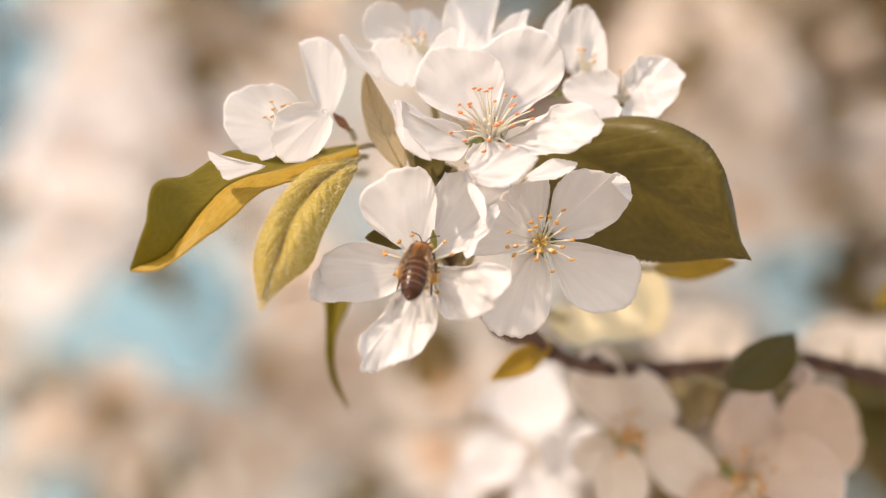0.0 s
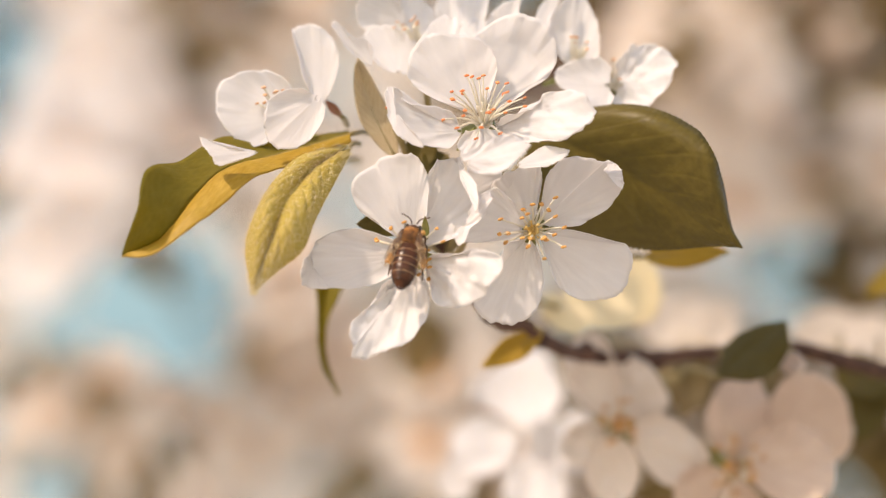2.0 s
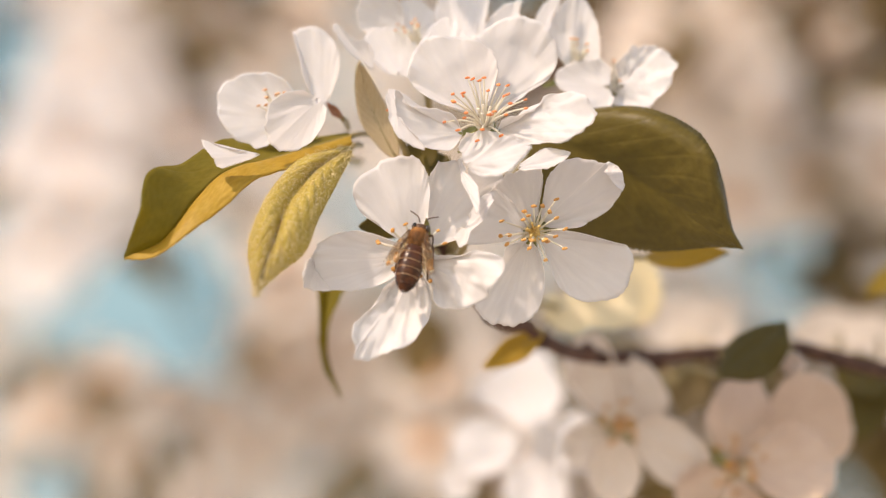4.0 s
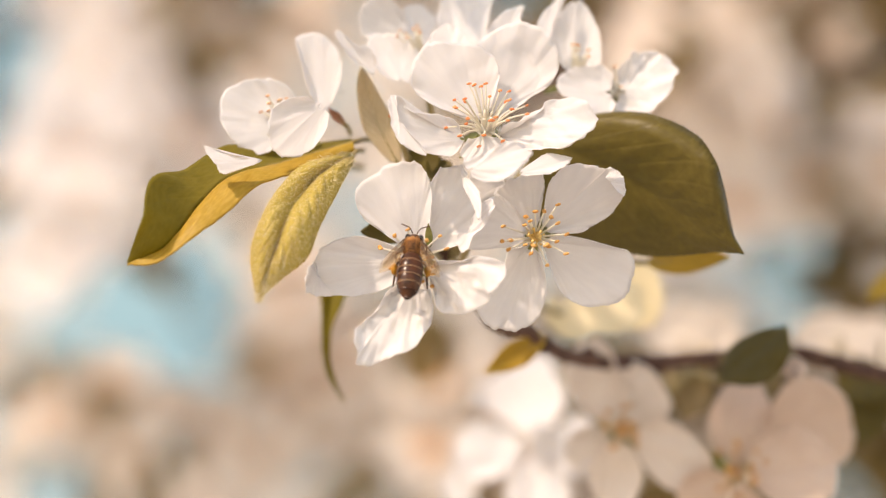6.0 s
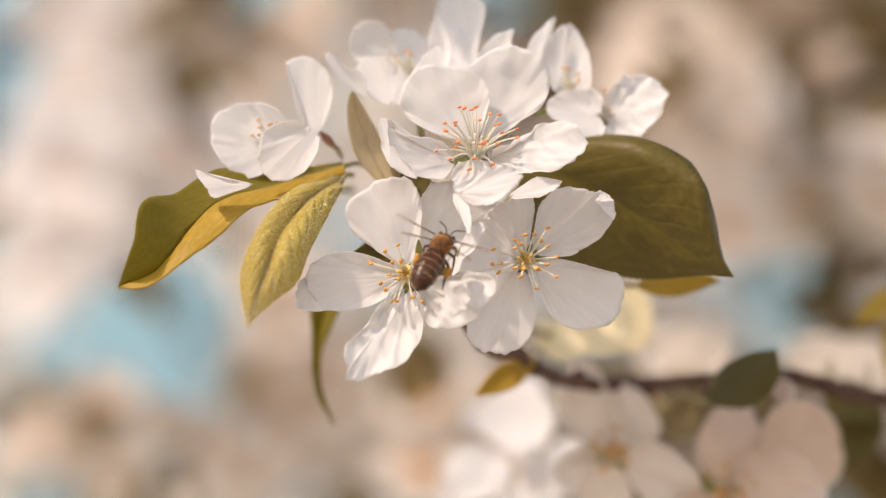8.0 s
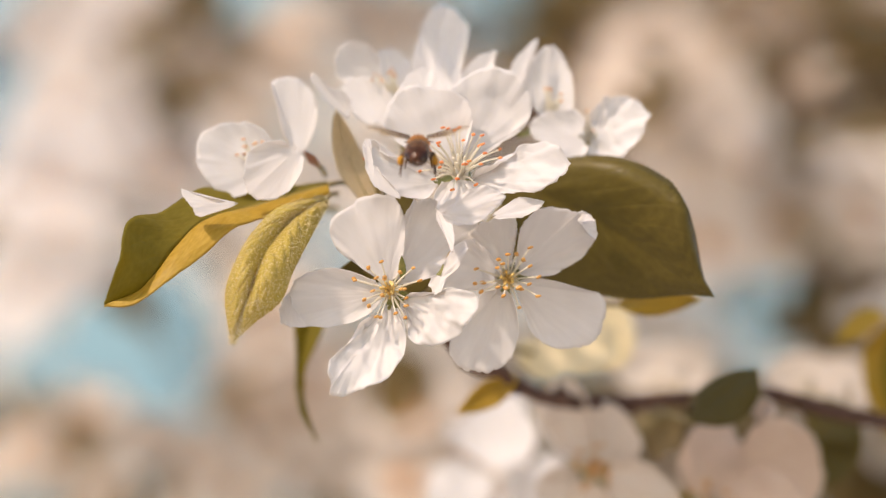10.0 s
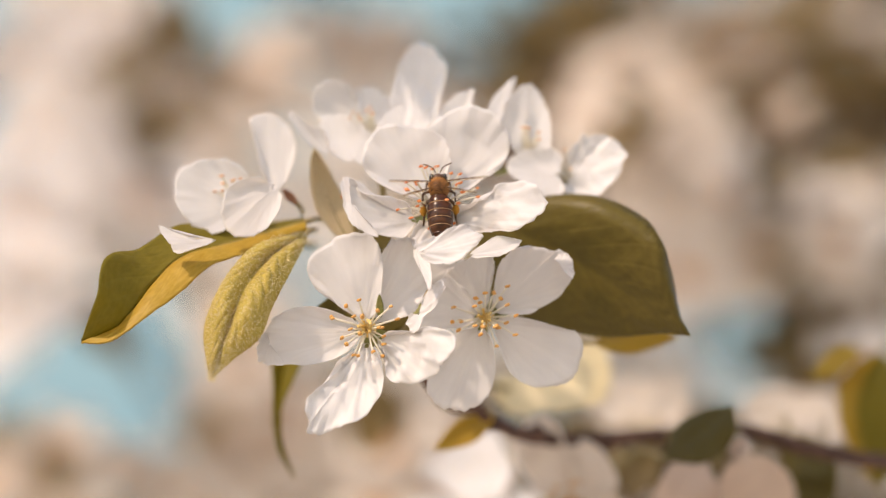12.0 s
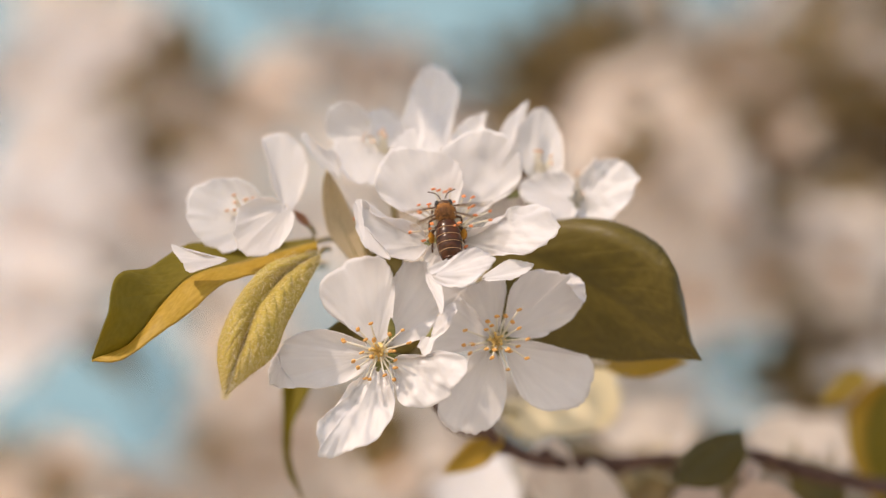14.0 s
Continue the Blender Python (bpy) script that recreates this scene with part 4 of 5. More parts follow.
blossom(mm(10.9, 130.0, -65.2), (-0.25, -0.85, 0.45), [
    ((11.0, 132.0, -63.6), [(6.0, -61.8), (1.1, -58.8), (-0.1, -53.9), (3.1, -49.6), (9.4, -47.8), (15.6, -50.3), (18.0, -55.1), (16.0, -60.5)], (-0.2, 0.45), dict(ruffle=1.4, cup=0.2)),
    ((8.4, 130.0, -65.2), [(4.1, -61.6), (-1.5, -60.5), (-6.5, -63.5), (-7.5, -68.9), (-3.5, -73.0), (2.7, -72.3), (6.5, -68.8)], (-0.2, 0.5), dict(ruffle=1.4, cup=0.2)),
    ((14.0, 128.0, -65.1), [(15.9, -61.5), (20.3, -58.6), (24.0, -60.9), (24.6, -66.2), (21.8, -70.9), (16.9, -70.9), (14.5, -68.0)], (-0.2, 0.6), dict(ruffle=1.4, cup=0.2)),
    ((10.6, 140.0, -53.5), [(6.8, -52.3), (5.6, -48.6), (8.9, -46.2), (13.3, -46.2), (15.1, -49.3), (13.8, -53.0)], (-0.1, 0.5), dict(ruffle=1.4, cup=0.2)),
    ((3.6, 145.0, -58.9), [(-0.2, -59.5), (-3.4, -56.8), (-2.7, -52.9), (1.2, -51.1), (4.3, -53.8)], (0.2, -0.2), dict(ruffle=1.4, cup=0.2)),
    ((12.6, 122.0, -70.6), [(10.1, -68.0), (9.6, -63.0), (12.1, -60.0), (15.7, -60.8), (16.9, -65.2), (15.7, -69.5)], (0.3, -0.2), dict(ruffle=1.4, cup=0.2)),
    ((-1.7, 135.0, -73.1), [(-4.8, -70.7), (-8.5, -71.3), (-10.5, -75.4), (-8.0, -79.0), (-3.0, -78.4)], (-0.1, 0.5), dict(ruffle=1.4, cup=0.2)),
    ((10.8, 126.0, -66.7), [(6.5, -69.6), (3.9, -74.2), (5.7, -80.0), (11.1, -81.7), (16.6, -79.4), (18.0, -74.3), (15.1, -69.6)], (-0.1, 0.6), dict(ruffle=1.4, cup=0.2)),
], mm(20.0, 140.0, -45.0), "sunlit white blossom below the twig", 23, count=0, heart=None, group="blossoms lower on the twig")

blossom(mm(23.0, 90.0, -33.7), (0.2, -0.8, 0.45), [
    ((16.5, 84.0, -31.0), [(13.6, -31.0), (12.4, -34.3), (14.6, -37.7), (18.5, -39.0), (23.1, -38.3), (28.8, -37.8), (32.0, -36.1), (32.6, -32.3), (31.5, -27.8), (27.0, -25.5), (21.2, -26.5)], (-0.1, 0.6), dict(ruffle=0.4, cup=0.12)),
    ((29.5, 92.0, -29.2), [(28.2, -33.8), (30.5, -37.3), (34.5, -37.3), (37.0, -33.4), (36.5, -27.0), (33.1, -23.5), (29.6, -24.6)], (0, 0.2), dict(ruffle=0.4, cup=0.12)),
], SPUR, "blossom hanging behind the cluster, backlit cream put into its colour", 25, count=0, heart=None, material=PETAL_BACKLIT, group="blossoms lower on the twig")

blossom(mm(49.4, 200.0, -46.2), (0.1, 0.9, 0.25), [
    ((48.3, 195.0, -50.0), [(42.2, -49.9), (38.1, -46.4), (38.9, -41.0), (43.8, -37.7), (50.0, -37.1), (54.1, -40.6), (53.9, -46.0), (51.8, -50.1)], (0.1, 0.12), dict(ruffle=1.4, cup=0.2)),
    ((53.2, 205.0, -50.7), [(51.2, -45.1), (52.7, -39.6), (57.7, -38.1), (62.2, -41.2), (63.1, -46.8), (59.5, -50.8)], (0.1, 0.12), dict(ruffle=1.4, cup=0.2)),
], mm(48.1, 78.0, -43.4), "pale pink blossom behind the twig", 26, count=0, heart=None, material=PETAL_FAR, group="blossoms lower on the twig")

blossom(mm(83.8, 200.0, -48.1), (-0.1, 0.9, 0.25), [
    ((83.2, 195.0, -50.5), [(76.3, -50.4), (73.9, -45.6), (77.2, -41.5), (84.1, -39.9), (90.3, -41.8), (91.6, -47.3), (88.7, -50.6)], (0.1, 0.12), dict(ruffle=1.4, cup=0.2)),
    ((91.3, 205.0, -52.0), [(88.6, -46.4), (91.5, -42.3), (97.9, -41.7), (102.7, -46.0), (101.8, -52.2), (96.8, -54.1)], (0.1, 0.12), dict(ruffle=1.4, cup=0.2)),
], mm(78.4, 88.0, -45.3), "pale pink blossom behind the twig", 27, count=0, heart=None, material=PETAL_FAR, group="blossoms lower on the twig")
# filler leaves, added to make the gaps around the lower blossoms dark
leaf((47.4, 115.0, -46.4), (42.6, 110.0, -59.1), 8.0, "dark brown filler leaf for the gap between lower blossoms", LEAF_FAR, saw=0.03, stalk=(2, 6, 5))
leaf((40.0, 116.0, -51.1), (48.0, 112.0, -57.5), 7.0, "dark brown filler leaf for the gap between lower blossoms", LEAF_FAR, saw=0.03, stalk=(-2, 6, 5))
leaf((82.1, 96.0, -46.5), (76.8, 88.0, -62.1), 11.0, "dark olive filler leaf for gaps behind the lower blossoms", LEAF, saw=0.03, stalk=(2, 6, 5))
leaf((73.9, 96.0, -45.3), (82.3, 90.0, -53.1), 9.0, "dark olive filler leaf for gaps behind the lower blossoms", LEAF, saw=0.03, stalk=(2, 6, 5))


# ---- the tree behind: blossoming boughs, far out of focus ----
def add_far_flower(verts, faces, at, axis, radius, rnd, hearts=None):
    axis = axis.normalized()
    a = axis.cross(Vector((0.05, 0.1, 1))).normalized()
    b = axis.cross(a)
    for k in range(5):
        ang = k * 1.257 + rnd.uniform(-0.2, 0.2) + at.x
        o = math.cos(ang) * a + math.sin(ang) * b
        s = axis.cross(o)
        lift = rnd.uniform(0.1, 0.5)
        i0 = len(verts)
        for r, w, z in ((0.06, 0.08, 0.0), (0.4, 0.34, 0.06), (0.75, 0.44, 0.2), (1.0, 0.2, 0.36)):
            for t in (-1, 0, 1):
                verts.append(at + radius * (o * r + s * (w * t) + axis * (lift * r + (0.12 * w if t else 0) + z * 0.3)))
        for i in range(3):
            for j in range(2):
                k0 = i0 + i * 3 + j
                faces.append((k0, k0 + 1, k0 + 4, k0 + 3))
    if hearts:                              # a tuft of stamens
        hv, hf = hearts
        i0 = len(hv)
        hv.append(at + axis * radius * 0.3)
        hv.extend(at + radius * (0.3 * (math.cos(k * 1.047) * a + math.sin(k * 1.047) * b) + axis * 0.16) for k in range(6))
        hf.extend((i0, i0 + 1 + k, i0 + 1 + (k + 1) % 6) for k in range(6))


def add_far_leaf(verts, faces, at, along, up, length, rnd):
    side = along.cross(up).normalized()
    i0 = len(verts)
    for r, w in ((0, 0.03), (0.3, 0.22), (0.65, 0.24), (1, 0.02)):
        for t in (-1, 0, 1):
            verts.append(at + length * (along * r + side * (w * t) + up * (0.1 * abs(t) - 0.2 * r * r)))
    for i in range(3):
        for j in range(2):
            k0 = i0 + i * 3 + j
            faces.append((k0, k0 + 1, k0 + 4, k0 + 3))


def far_mesh(name, verts, faces, material, parent, origin):
    me = bpy.data.meshes.new(name)
    me.from_pydata([tuple((v - origin) / 1000) for v in verts], [], faces)
    me.uv_layers.new(name="blade")
    me.polygons.foreach_set("use_smooth", [True] * len(faces))
    me.materials.append(material)
    ob = new(name, me)
    ob.parent = parent
    ob["kind"] = "stuff"
    return ob


TRUNK = Vector((1250, 1500, 200))
SPRAY = Vector((-0.45, -0.6, 0.65)).normalized()          # flat sprays face between sun and camera, to look bright in the view


def bough(label, clumps, seed, flower_size=17.0, flat=0.0, petals=None):
    """A bough of the tree: clumps of blossom and leaf along a branch, as (x, y, z, radius, flowers, leaves)."""
    rnd = random.Random(seed)
    root = Vector(clumps[0][:3])
    ob = thing("blossoming_bough", root, label, "branch", "boughs behind")
    bm = bmesh.new()
    line = [TRUNK - root] + [Vector(c[:3]) - root + Vector((0, 60, -8)) for c in clumps]
    pts = smooth_line(line, 10 * len(clumps), 12, seed)
    tube(bm, pts, [4.5 * (1 - 0.7 * i / len(pts)) for i in range(len(pts))], 7)
    part("bark", bm, BARK, ob)
    fv, ff, lv, lf, hearts = [], [], [], [], ([], [])
    for x, y, z, r, flowers, leaves in clumps:
        c = Vector((x, y, z))
        for k in range(flowers):
            d = Vector((rnd.gauss(0, 1), rnd.gauss(0, 0.8), rnd.gauss(0, 1)))
            d = d.normalized() * r * rnd.random() ** 0.5
            d -= flat * d.dot(SPRAY) * SPRAY
            add_far_flower(fv, ff, c + d, d.normalized() * 0.6 + Vector((-0.25, -0.5, 0.7)), flower_size * rnd.uniform(0.8, 1.15), rnd, hearts)
        for k in range(leaves):
            d = Vector((rnd.gauss(0, 1), rnd.gauss(0, 0.8), rnd.gauss(0, 1))).normalized() * r * rnd.random() ** 0.5
            al = (d.normalized() + Vector((rnd.uniform(-.5, .5), -0.3, rnd.uniform(-.6, .3)))).normalized()
            add_far_leaf(lv, lf, c + d, al, Vector((rnd.uniform(-.5, .5), -0.6, 0.8)).normalized(), rnd.uniform(20, 38), rnd)
    if fv:
        far_mesh("blossoms", fv, ff, petals or PETAL_FAR, ob, root)
        far_mesh("stamen_tuft", *hearts, HEART_FAR, ob, root)
    if lv:
        far_mesh("leaves", lv, lf, LEAF_FAR, ob, root)
    return ob


bough("sunlit white apple bough, out of focus", [
    (-192.7, 840.0, 89.8, 22, 9, 0), (-168.7, 820.0, 82.9, 24, 10, 0), (-129.0, 820.0, 94.3, 18, 6, 1), (-115.7, 760.0, 67.2, 14, 1, 9), (-134.9, 740.0, 57.7, 10, 0, 8), (-122.2, 600.0, 50.5, 11, 0, 5),
    (-171.3, 760.0, 54.0, 24, 11, 0), (-148.8, 720.0, 37.4, 24, 11, 0), (-124.8, 700.0, 26.9, 24, 10, 0), (-157.8, 660.0, 19.4, 24, 12, 0), (-134.6, 640.0, 9.7, 24, 12, 0),
    (-111.8, 640.0, 4.9, 20, 8, 1), (-151.9, 600.0, -3.7, 22, 11, 0), (-167.2, 600.0, 5.3, 18, 8, 0), (-159.1, 560.0, -14.1, 14, 4, 2), (-149.0, 520.0, -21.9, 18, 6, 1)], 31, 19.0, 0.8, PETAL)
bough("low white apple bough, out of focus", [
    (230.0, 800.0, -190.0, 10, 0, 0), (-21.5, 640.0, -93.3, 22, 7, 1), (-48.8, 640.0, -88.7, 26, 8, 2), (-68.1, 620.0, -67.0, 24, 7, 2), (-79.3, 620.0, -44.6, 18, 5, 1), (-92.8, 620.0, -96.1, 24, 6, 2), (-128.5, 600.0, -101.0, 24, 4, 4), (-161.5, 600.0, -94.4, 24, 3, 6), (-179.2, 600.0, -70.2, 10, 0, 3)], 32)
bough("high apple bough with brown leaves, out of focus", [
    (84.7, 900.0, 93.7, 26, 0, 15), (64.4, 620.0, 67.2, 14, 0, 6), (80.2, 470.0, 36.3, 6, 0, 5), (53.1, 700.0, 69.2, 18, 0, 12), (63.7, 900.0, 86.7, 26, 0, 24), (58.3, 900.0, 70.9, 24, 3, 6), (40.9, 900.0, 76.5, 20, 0, 12), (-33.8, 920.0, 91.2, 20, 6, 1), (-79.5, 900.0, 81.5, 28, 9, 1), (-104.5, 860.0, 60.2, 28, 9, 2), (-143.9, 860.0, 68.3, 14, 2, 5), (-120.7, 800.0, 36.7, 26, 8, 1)], 33, 18.0, 0.9)
bough("pinkish white apple bough, out of focus", [
    (72.6, 560.0, 48.9, 22, 8, 1), (81.5, 540.0, 35.4, 20, 8, 0), (63.7, 520.0, 32.8, 18, 6, 1), (84.6, 480.0, 5.7, 18, 7, 0), (86.5, 470.0, -7.9, 16, 6, 1), (80.4, 500.0,
    19.9, 18, 7, 0), (97.3, 600.0, 63.8, 24, 7, 2), (130.3, 620.0, 70.2, 24, 7, 2), (114.4, 640.0, 68.3, 18, 5, 3)], 34, 17.0, 0.7)
bough("shaded apple bough with reddish leaves, out of focus", [
    (121.5, 560.0, 28.3, 15, 5, 0), (113.8, 575.0, 34.2, 8, 2, 1), (122.1, 500.0, -1.5, 20, 5, 1), (129.5, 480.0, -6.5, 18, 4, 2), (107.9, 480.0, -8.2, 18, 4, 2), (114.4,
    600.0, 16.4, 12, 0, 8), (162.0, 640.0, 51.8, 22, 1, 14), (169.7, 640.0, 29.0, 22, 1, 14), (155.5, 620.0, 12.9, 16, 1, 9), (145.9, 650.0, 46.8, 14, 2, 3), (175.8, 640.0,
    67.6, 20, 3, 6), (158.9, 560.0, 3.5, 18, 5, 3), (101.1, 560.0, 44.4, 9, 0, 6), (108.6, 560.0, 52.8, 9, 0, 5), (140.8, 580.0, 59.9, 12, 0, 8), (132.7, 560.0, 23.9, 9, 0,
    6), (148.1, 580.0, 36.1, 12, 0, 8), (98.4, 540.0, 15.5, 8, 0, 5), (88.6, 600.0, 72.7, 8, 0, 5), (115.6, 540.0, 12.2, 8, 1, 4), (169.5, 600.0, 43.2, 14, 0, 10), (95.4,
    560.0, -2.6, 9, 0, 6), (120.4, 560.0, -9.3, 12, 1, 8), (76.0, 520.0, -18.0, 6, 0, 3), (164.0, 620.0, -24.7, 20, 3, 7), (170.0, 620.0, -52.0, 14, 0, 12), (152.0, 620.0, -63.0, 13, 0, 12), (128.0, 560.0, -64.0, 9, 0, 6)], 35, 17.0, 0.7)
bough("pale low apple bough, out of focus", [
    (142.8, 420.0, -62.4, 20, 5, 2), (111.5, 420.0, -75.3, 20, 1, 12), (58.8, 430.0, -85.4, 28, 7, 6), (3.0, 440.0, -90.1, 28, 9, 2),
    (64.0, 420.0, -80.5, 10, 0, 10), (50.1, 430.0, -68.7, 10, 0, 8), (119.6, 430.0, -82.5, 16, 1, 12), (33.6, 430.0, -64.8, 8, 0, 5), (-22.1, 430.0, -91.7, 14, 1, 6)], 36)


def shade_canopy():
    """Unseen blossom and leaf, added above the picture to throw dappled shade on what lies behind the twig."""
    rnd = random.Random(91)
    root = Vector((-200, 900, 600))
    ob = thing("shade_bough", root, "unseen blossoming bough added overhead to cast shade", "branch", "boughs behind")
    bm = bmesh.new()
    tube(bm, smooth_line([TRUNK - root, Vector((300, 300, 60)), Vector((-150, 0, 30)), Vector((-500, -400, 0))], 30, 20, 4), [16 - 0.35 * i for i in range(31)], 8)
    part("bark", bm, BARK, ob)
    fv, ff, lv, lf = [], [], [], []

    def tuft(c, r, flowers, leaves, size=1.0):
        for k in range(flowers + leaves):
            d = Vector((rnd.gauss(0, 1), rnd.gauss(0, 1), rnd.gauss(0, 0.7))).normalized() * r * rnd.random() ** 0.4
            if k < flowers:
                add_far_flower(fv, ff, c + d, d + Vector((0, 0, r)), size * rnd.uniform(15, 20), rnd)
            else:
                al = (d.normalized() + Vector((rnd.uniform(-.5, .5), rnd.uniform(-.5, .5), -0.3))).normalized()
                add_far_leaf(lv, lf, c + d, al, Vector((rnd.uniform(-.3, .3), -0.2, 1)).normalized(), size * rnd.uniform(40, 65), rnd)

    # small unseen tufts set on the sun's line to shade the lower blossoms
    for k in range(6):
        tuft(Vector((-138 + 10 * k, 11 - k, 206)), 8, 8, 16, 0.25)
    tuft(Vector((-60, 32, 206)), 14, 10, 20, 0.5)
    for c in ((-140, 305, 430), (-200, 270, 520), (-110, 330, 500), (-170, 300, 600)):
        tuft(Vector(c), 60, 12, 14)
    for k in range(230):
        y = rnd.uniform(215, 2300)
        x = rnd.uniform(-1000, 300)
        if x < -320 and rnd.random() < 0.88:
            continue
        if -340 < x < -130 and y < 460:
            continue
        tuft(Vector((x, y, rnd.uniform(450, 750))), 60, 9, 9)
    far_mesh("blossoms", fv, ff, PETAL_FAR, ob, root)
    far_mesh("leaves", lv, lf, LEAF_FAR, ob, root)


shade_canopy()

# openings in the crown through which the sky shows: x, y, z, radius
OPENINGS = [
    (-333.7, 1500.0, 132.5, 46), (-337.7, 1500.0, 76.5, 54), (-341.7, 1500.0, 20.5, 46), (-141.6, 1500.0, 168.5, 50), (-81.6, 1500.0, 156.5, 38), (-5.6, 1500.0, 180.5, 50), (30.4, 1500.0, 166.5, 46),
    (-240.7, 1500.0, -99.5, 38), (-215.7, 1500.0, -88.5, 40), (-208.7, 1500.0, -115.5, 30), (-292.0, 1500.0, -124.0, 18), (208.4, 1500.0, -81.6, 33)]
# dark patches placed to fit the camera's view; leaves replace blossoms there
LEAFY = [
    (82.4, 1500.0, 130.9, 32), (126.3, 1500.0, 130.4, 24), (54.6, 1500.0, 143.2, 24), (167.8, 1500.0, 90.0, 12), (205.2, 1500.0, 29.7, 14), (281.7, 1500.0, 96.7, 24), (293.3,
    1500.0, 56.7, 24), (273.0, 1500.0, 28.9, 18), (-185.6, 1500.0, 110.0, 22), (-221.8, 1500.0, 96.5, 16), (297.9, 1500.0, 128.4, 20), (-166.3, 1500.0, 57.9, 18), (-82.5,
    1500.0, -155.1, 24), (-51.4, 1500.0, -203.5, 24), (-131.4, 1500.0, -210.5, 16), (240.4, 1500.0, -100.0, 22), (-97.8, 1500.0, -115.0, 20)]


def crown():
    """The deep part of the tree: blossom and leaf far out of focus, with openings."""
    rnd = random.Random(77)
    root = Vector((0, 1800, 0))
    ob = thing("apple_tree", root, "deep crown of blossoming apple branches, far out of focus", "tree")
    up = Vector((0, math.sin(radians(32)), math.cos(radians(32))))
    foot = TRUNK - up * 3070 - root
    line = smooth_line([foot, foot + up * 1500 + Vector((60, -20, 0)), TRUNK - root, TRUNK - root + up * 700 + Vector((-90, 60, 0))], 30, 14, 8)
    part("trunk", tube(bmesh.new(), line, [125 - 3.2 * i + 60 * math.exp(-i / 2) for i in range(31)], 16), BARK, ob, "dark furrowed trunk")
    for k in range(9):
        bm = bmesh.new()
        a = Vector((rnd.uniform(-500, 500), rnd.uniform(1500, 2300), rnd.uniform(-350, 350)))
        d = Vector((rnd.uniform(-1, 1), 0.2, rnd.uniform(0.2, 1))).normalized()
        tube(bm, smooth_line([TRUNK - root, a - d * 400 - root, a - root + Vector((30, 0, 20)), a + d * 400 - root], 14, 25, k), [7] * 15, 6)
        part("branch", bm, BARK, ob)
    fv, ff, lv, lf = [], [], [], []
    made = 0
    while made < 1500:
        y = rnd.uniform(1300, 2400)
        c = Vector((rnd.uniform(-0.24, 0.24) * (y + 500), y, rnd.uniform(-0.2, 0.17) * (y + 500)))
        made += 1
        ax, az = c.x / (y + 500), c.z / (y + 500)
        if any((ax - ox / (oy + 500)) ** 2 + (az - oz / (oy + 500)) ** 2 < ((r + 14) / (oy + 500)) ** 2 for ox, oy, oz, r in OPENINGS):
            continue
        brown = noise.noise(Vector((ax * 22, az * 22, 3.3))) - (0.22 if ax < -0.07 and az > 0 else 0.0)
        if any((ax - ox / (oy + 500)) ** 2 + (az - oz / (oy + 500)) ** 2 < (r / (oy + 500)) ** 2 for ox, oy, oz, r in LEAFY):
            brown = 1.0
        if brown > 0.2:
            for k in range(4 if brown == 1.0 else 2):
                al = Vector((rnd.uniform(-1, 1), -0.3, rnd.uniform(-1, 0.4))).normalized()
                add_far_leaf(lv, lf, c, al, Vector((rnd.uniform(-.5, .5), -0.6, 0.8)).normalized(), rnd.uniform(35, 65), rnd)
        if brown < 0.3:
            add_far_flower(fv, ff, c, Vector((rnd.uniform(-.6, .6), -0.8, rnd.uniform(-0.2, 0.8))), rnd.uniform(18, 26), rnd)
    far_mesh("blossoms", fv, ff, PETAL_FAR, ob, root)
    far_mesh("leaves", lv, lf, LEAF_FAR, ob, root)


crown()


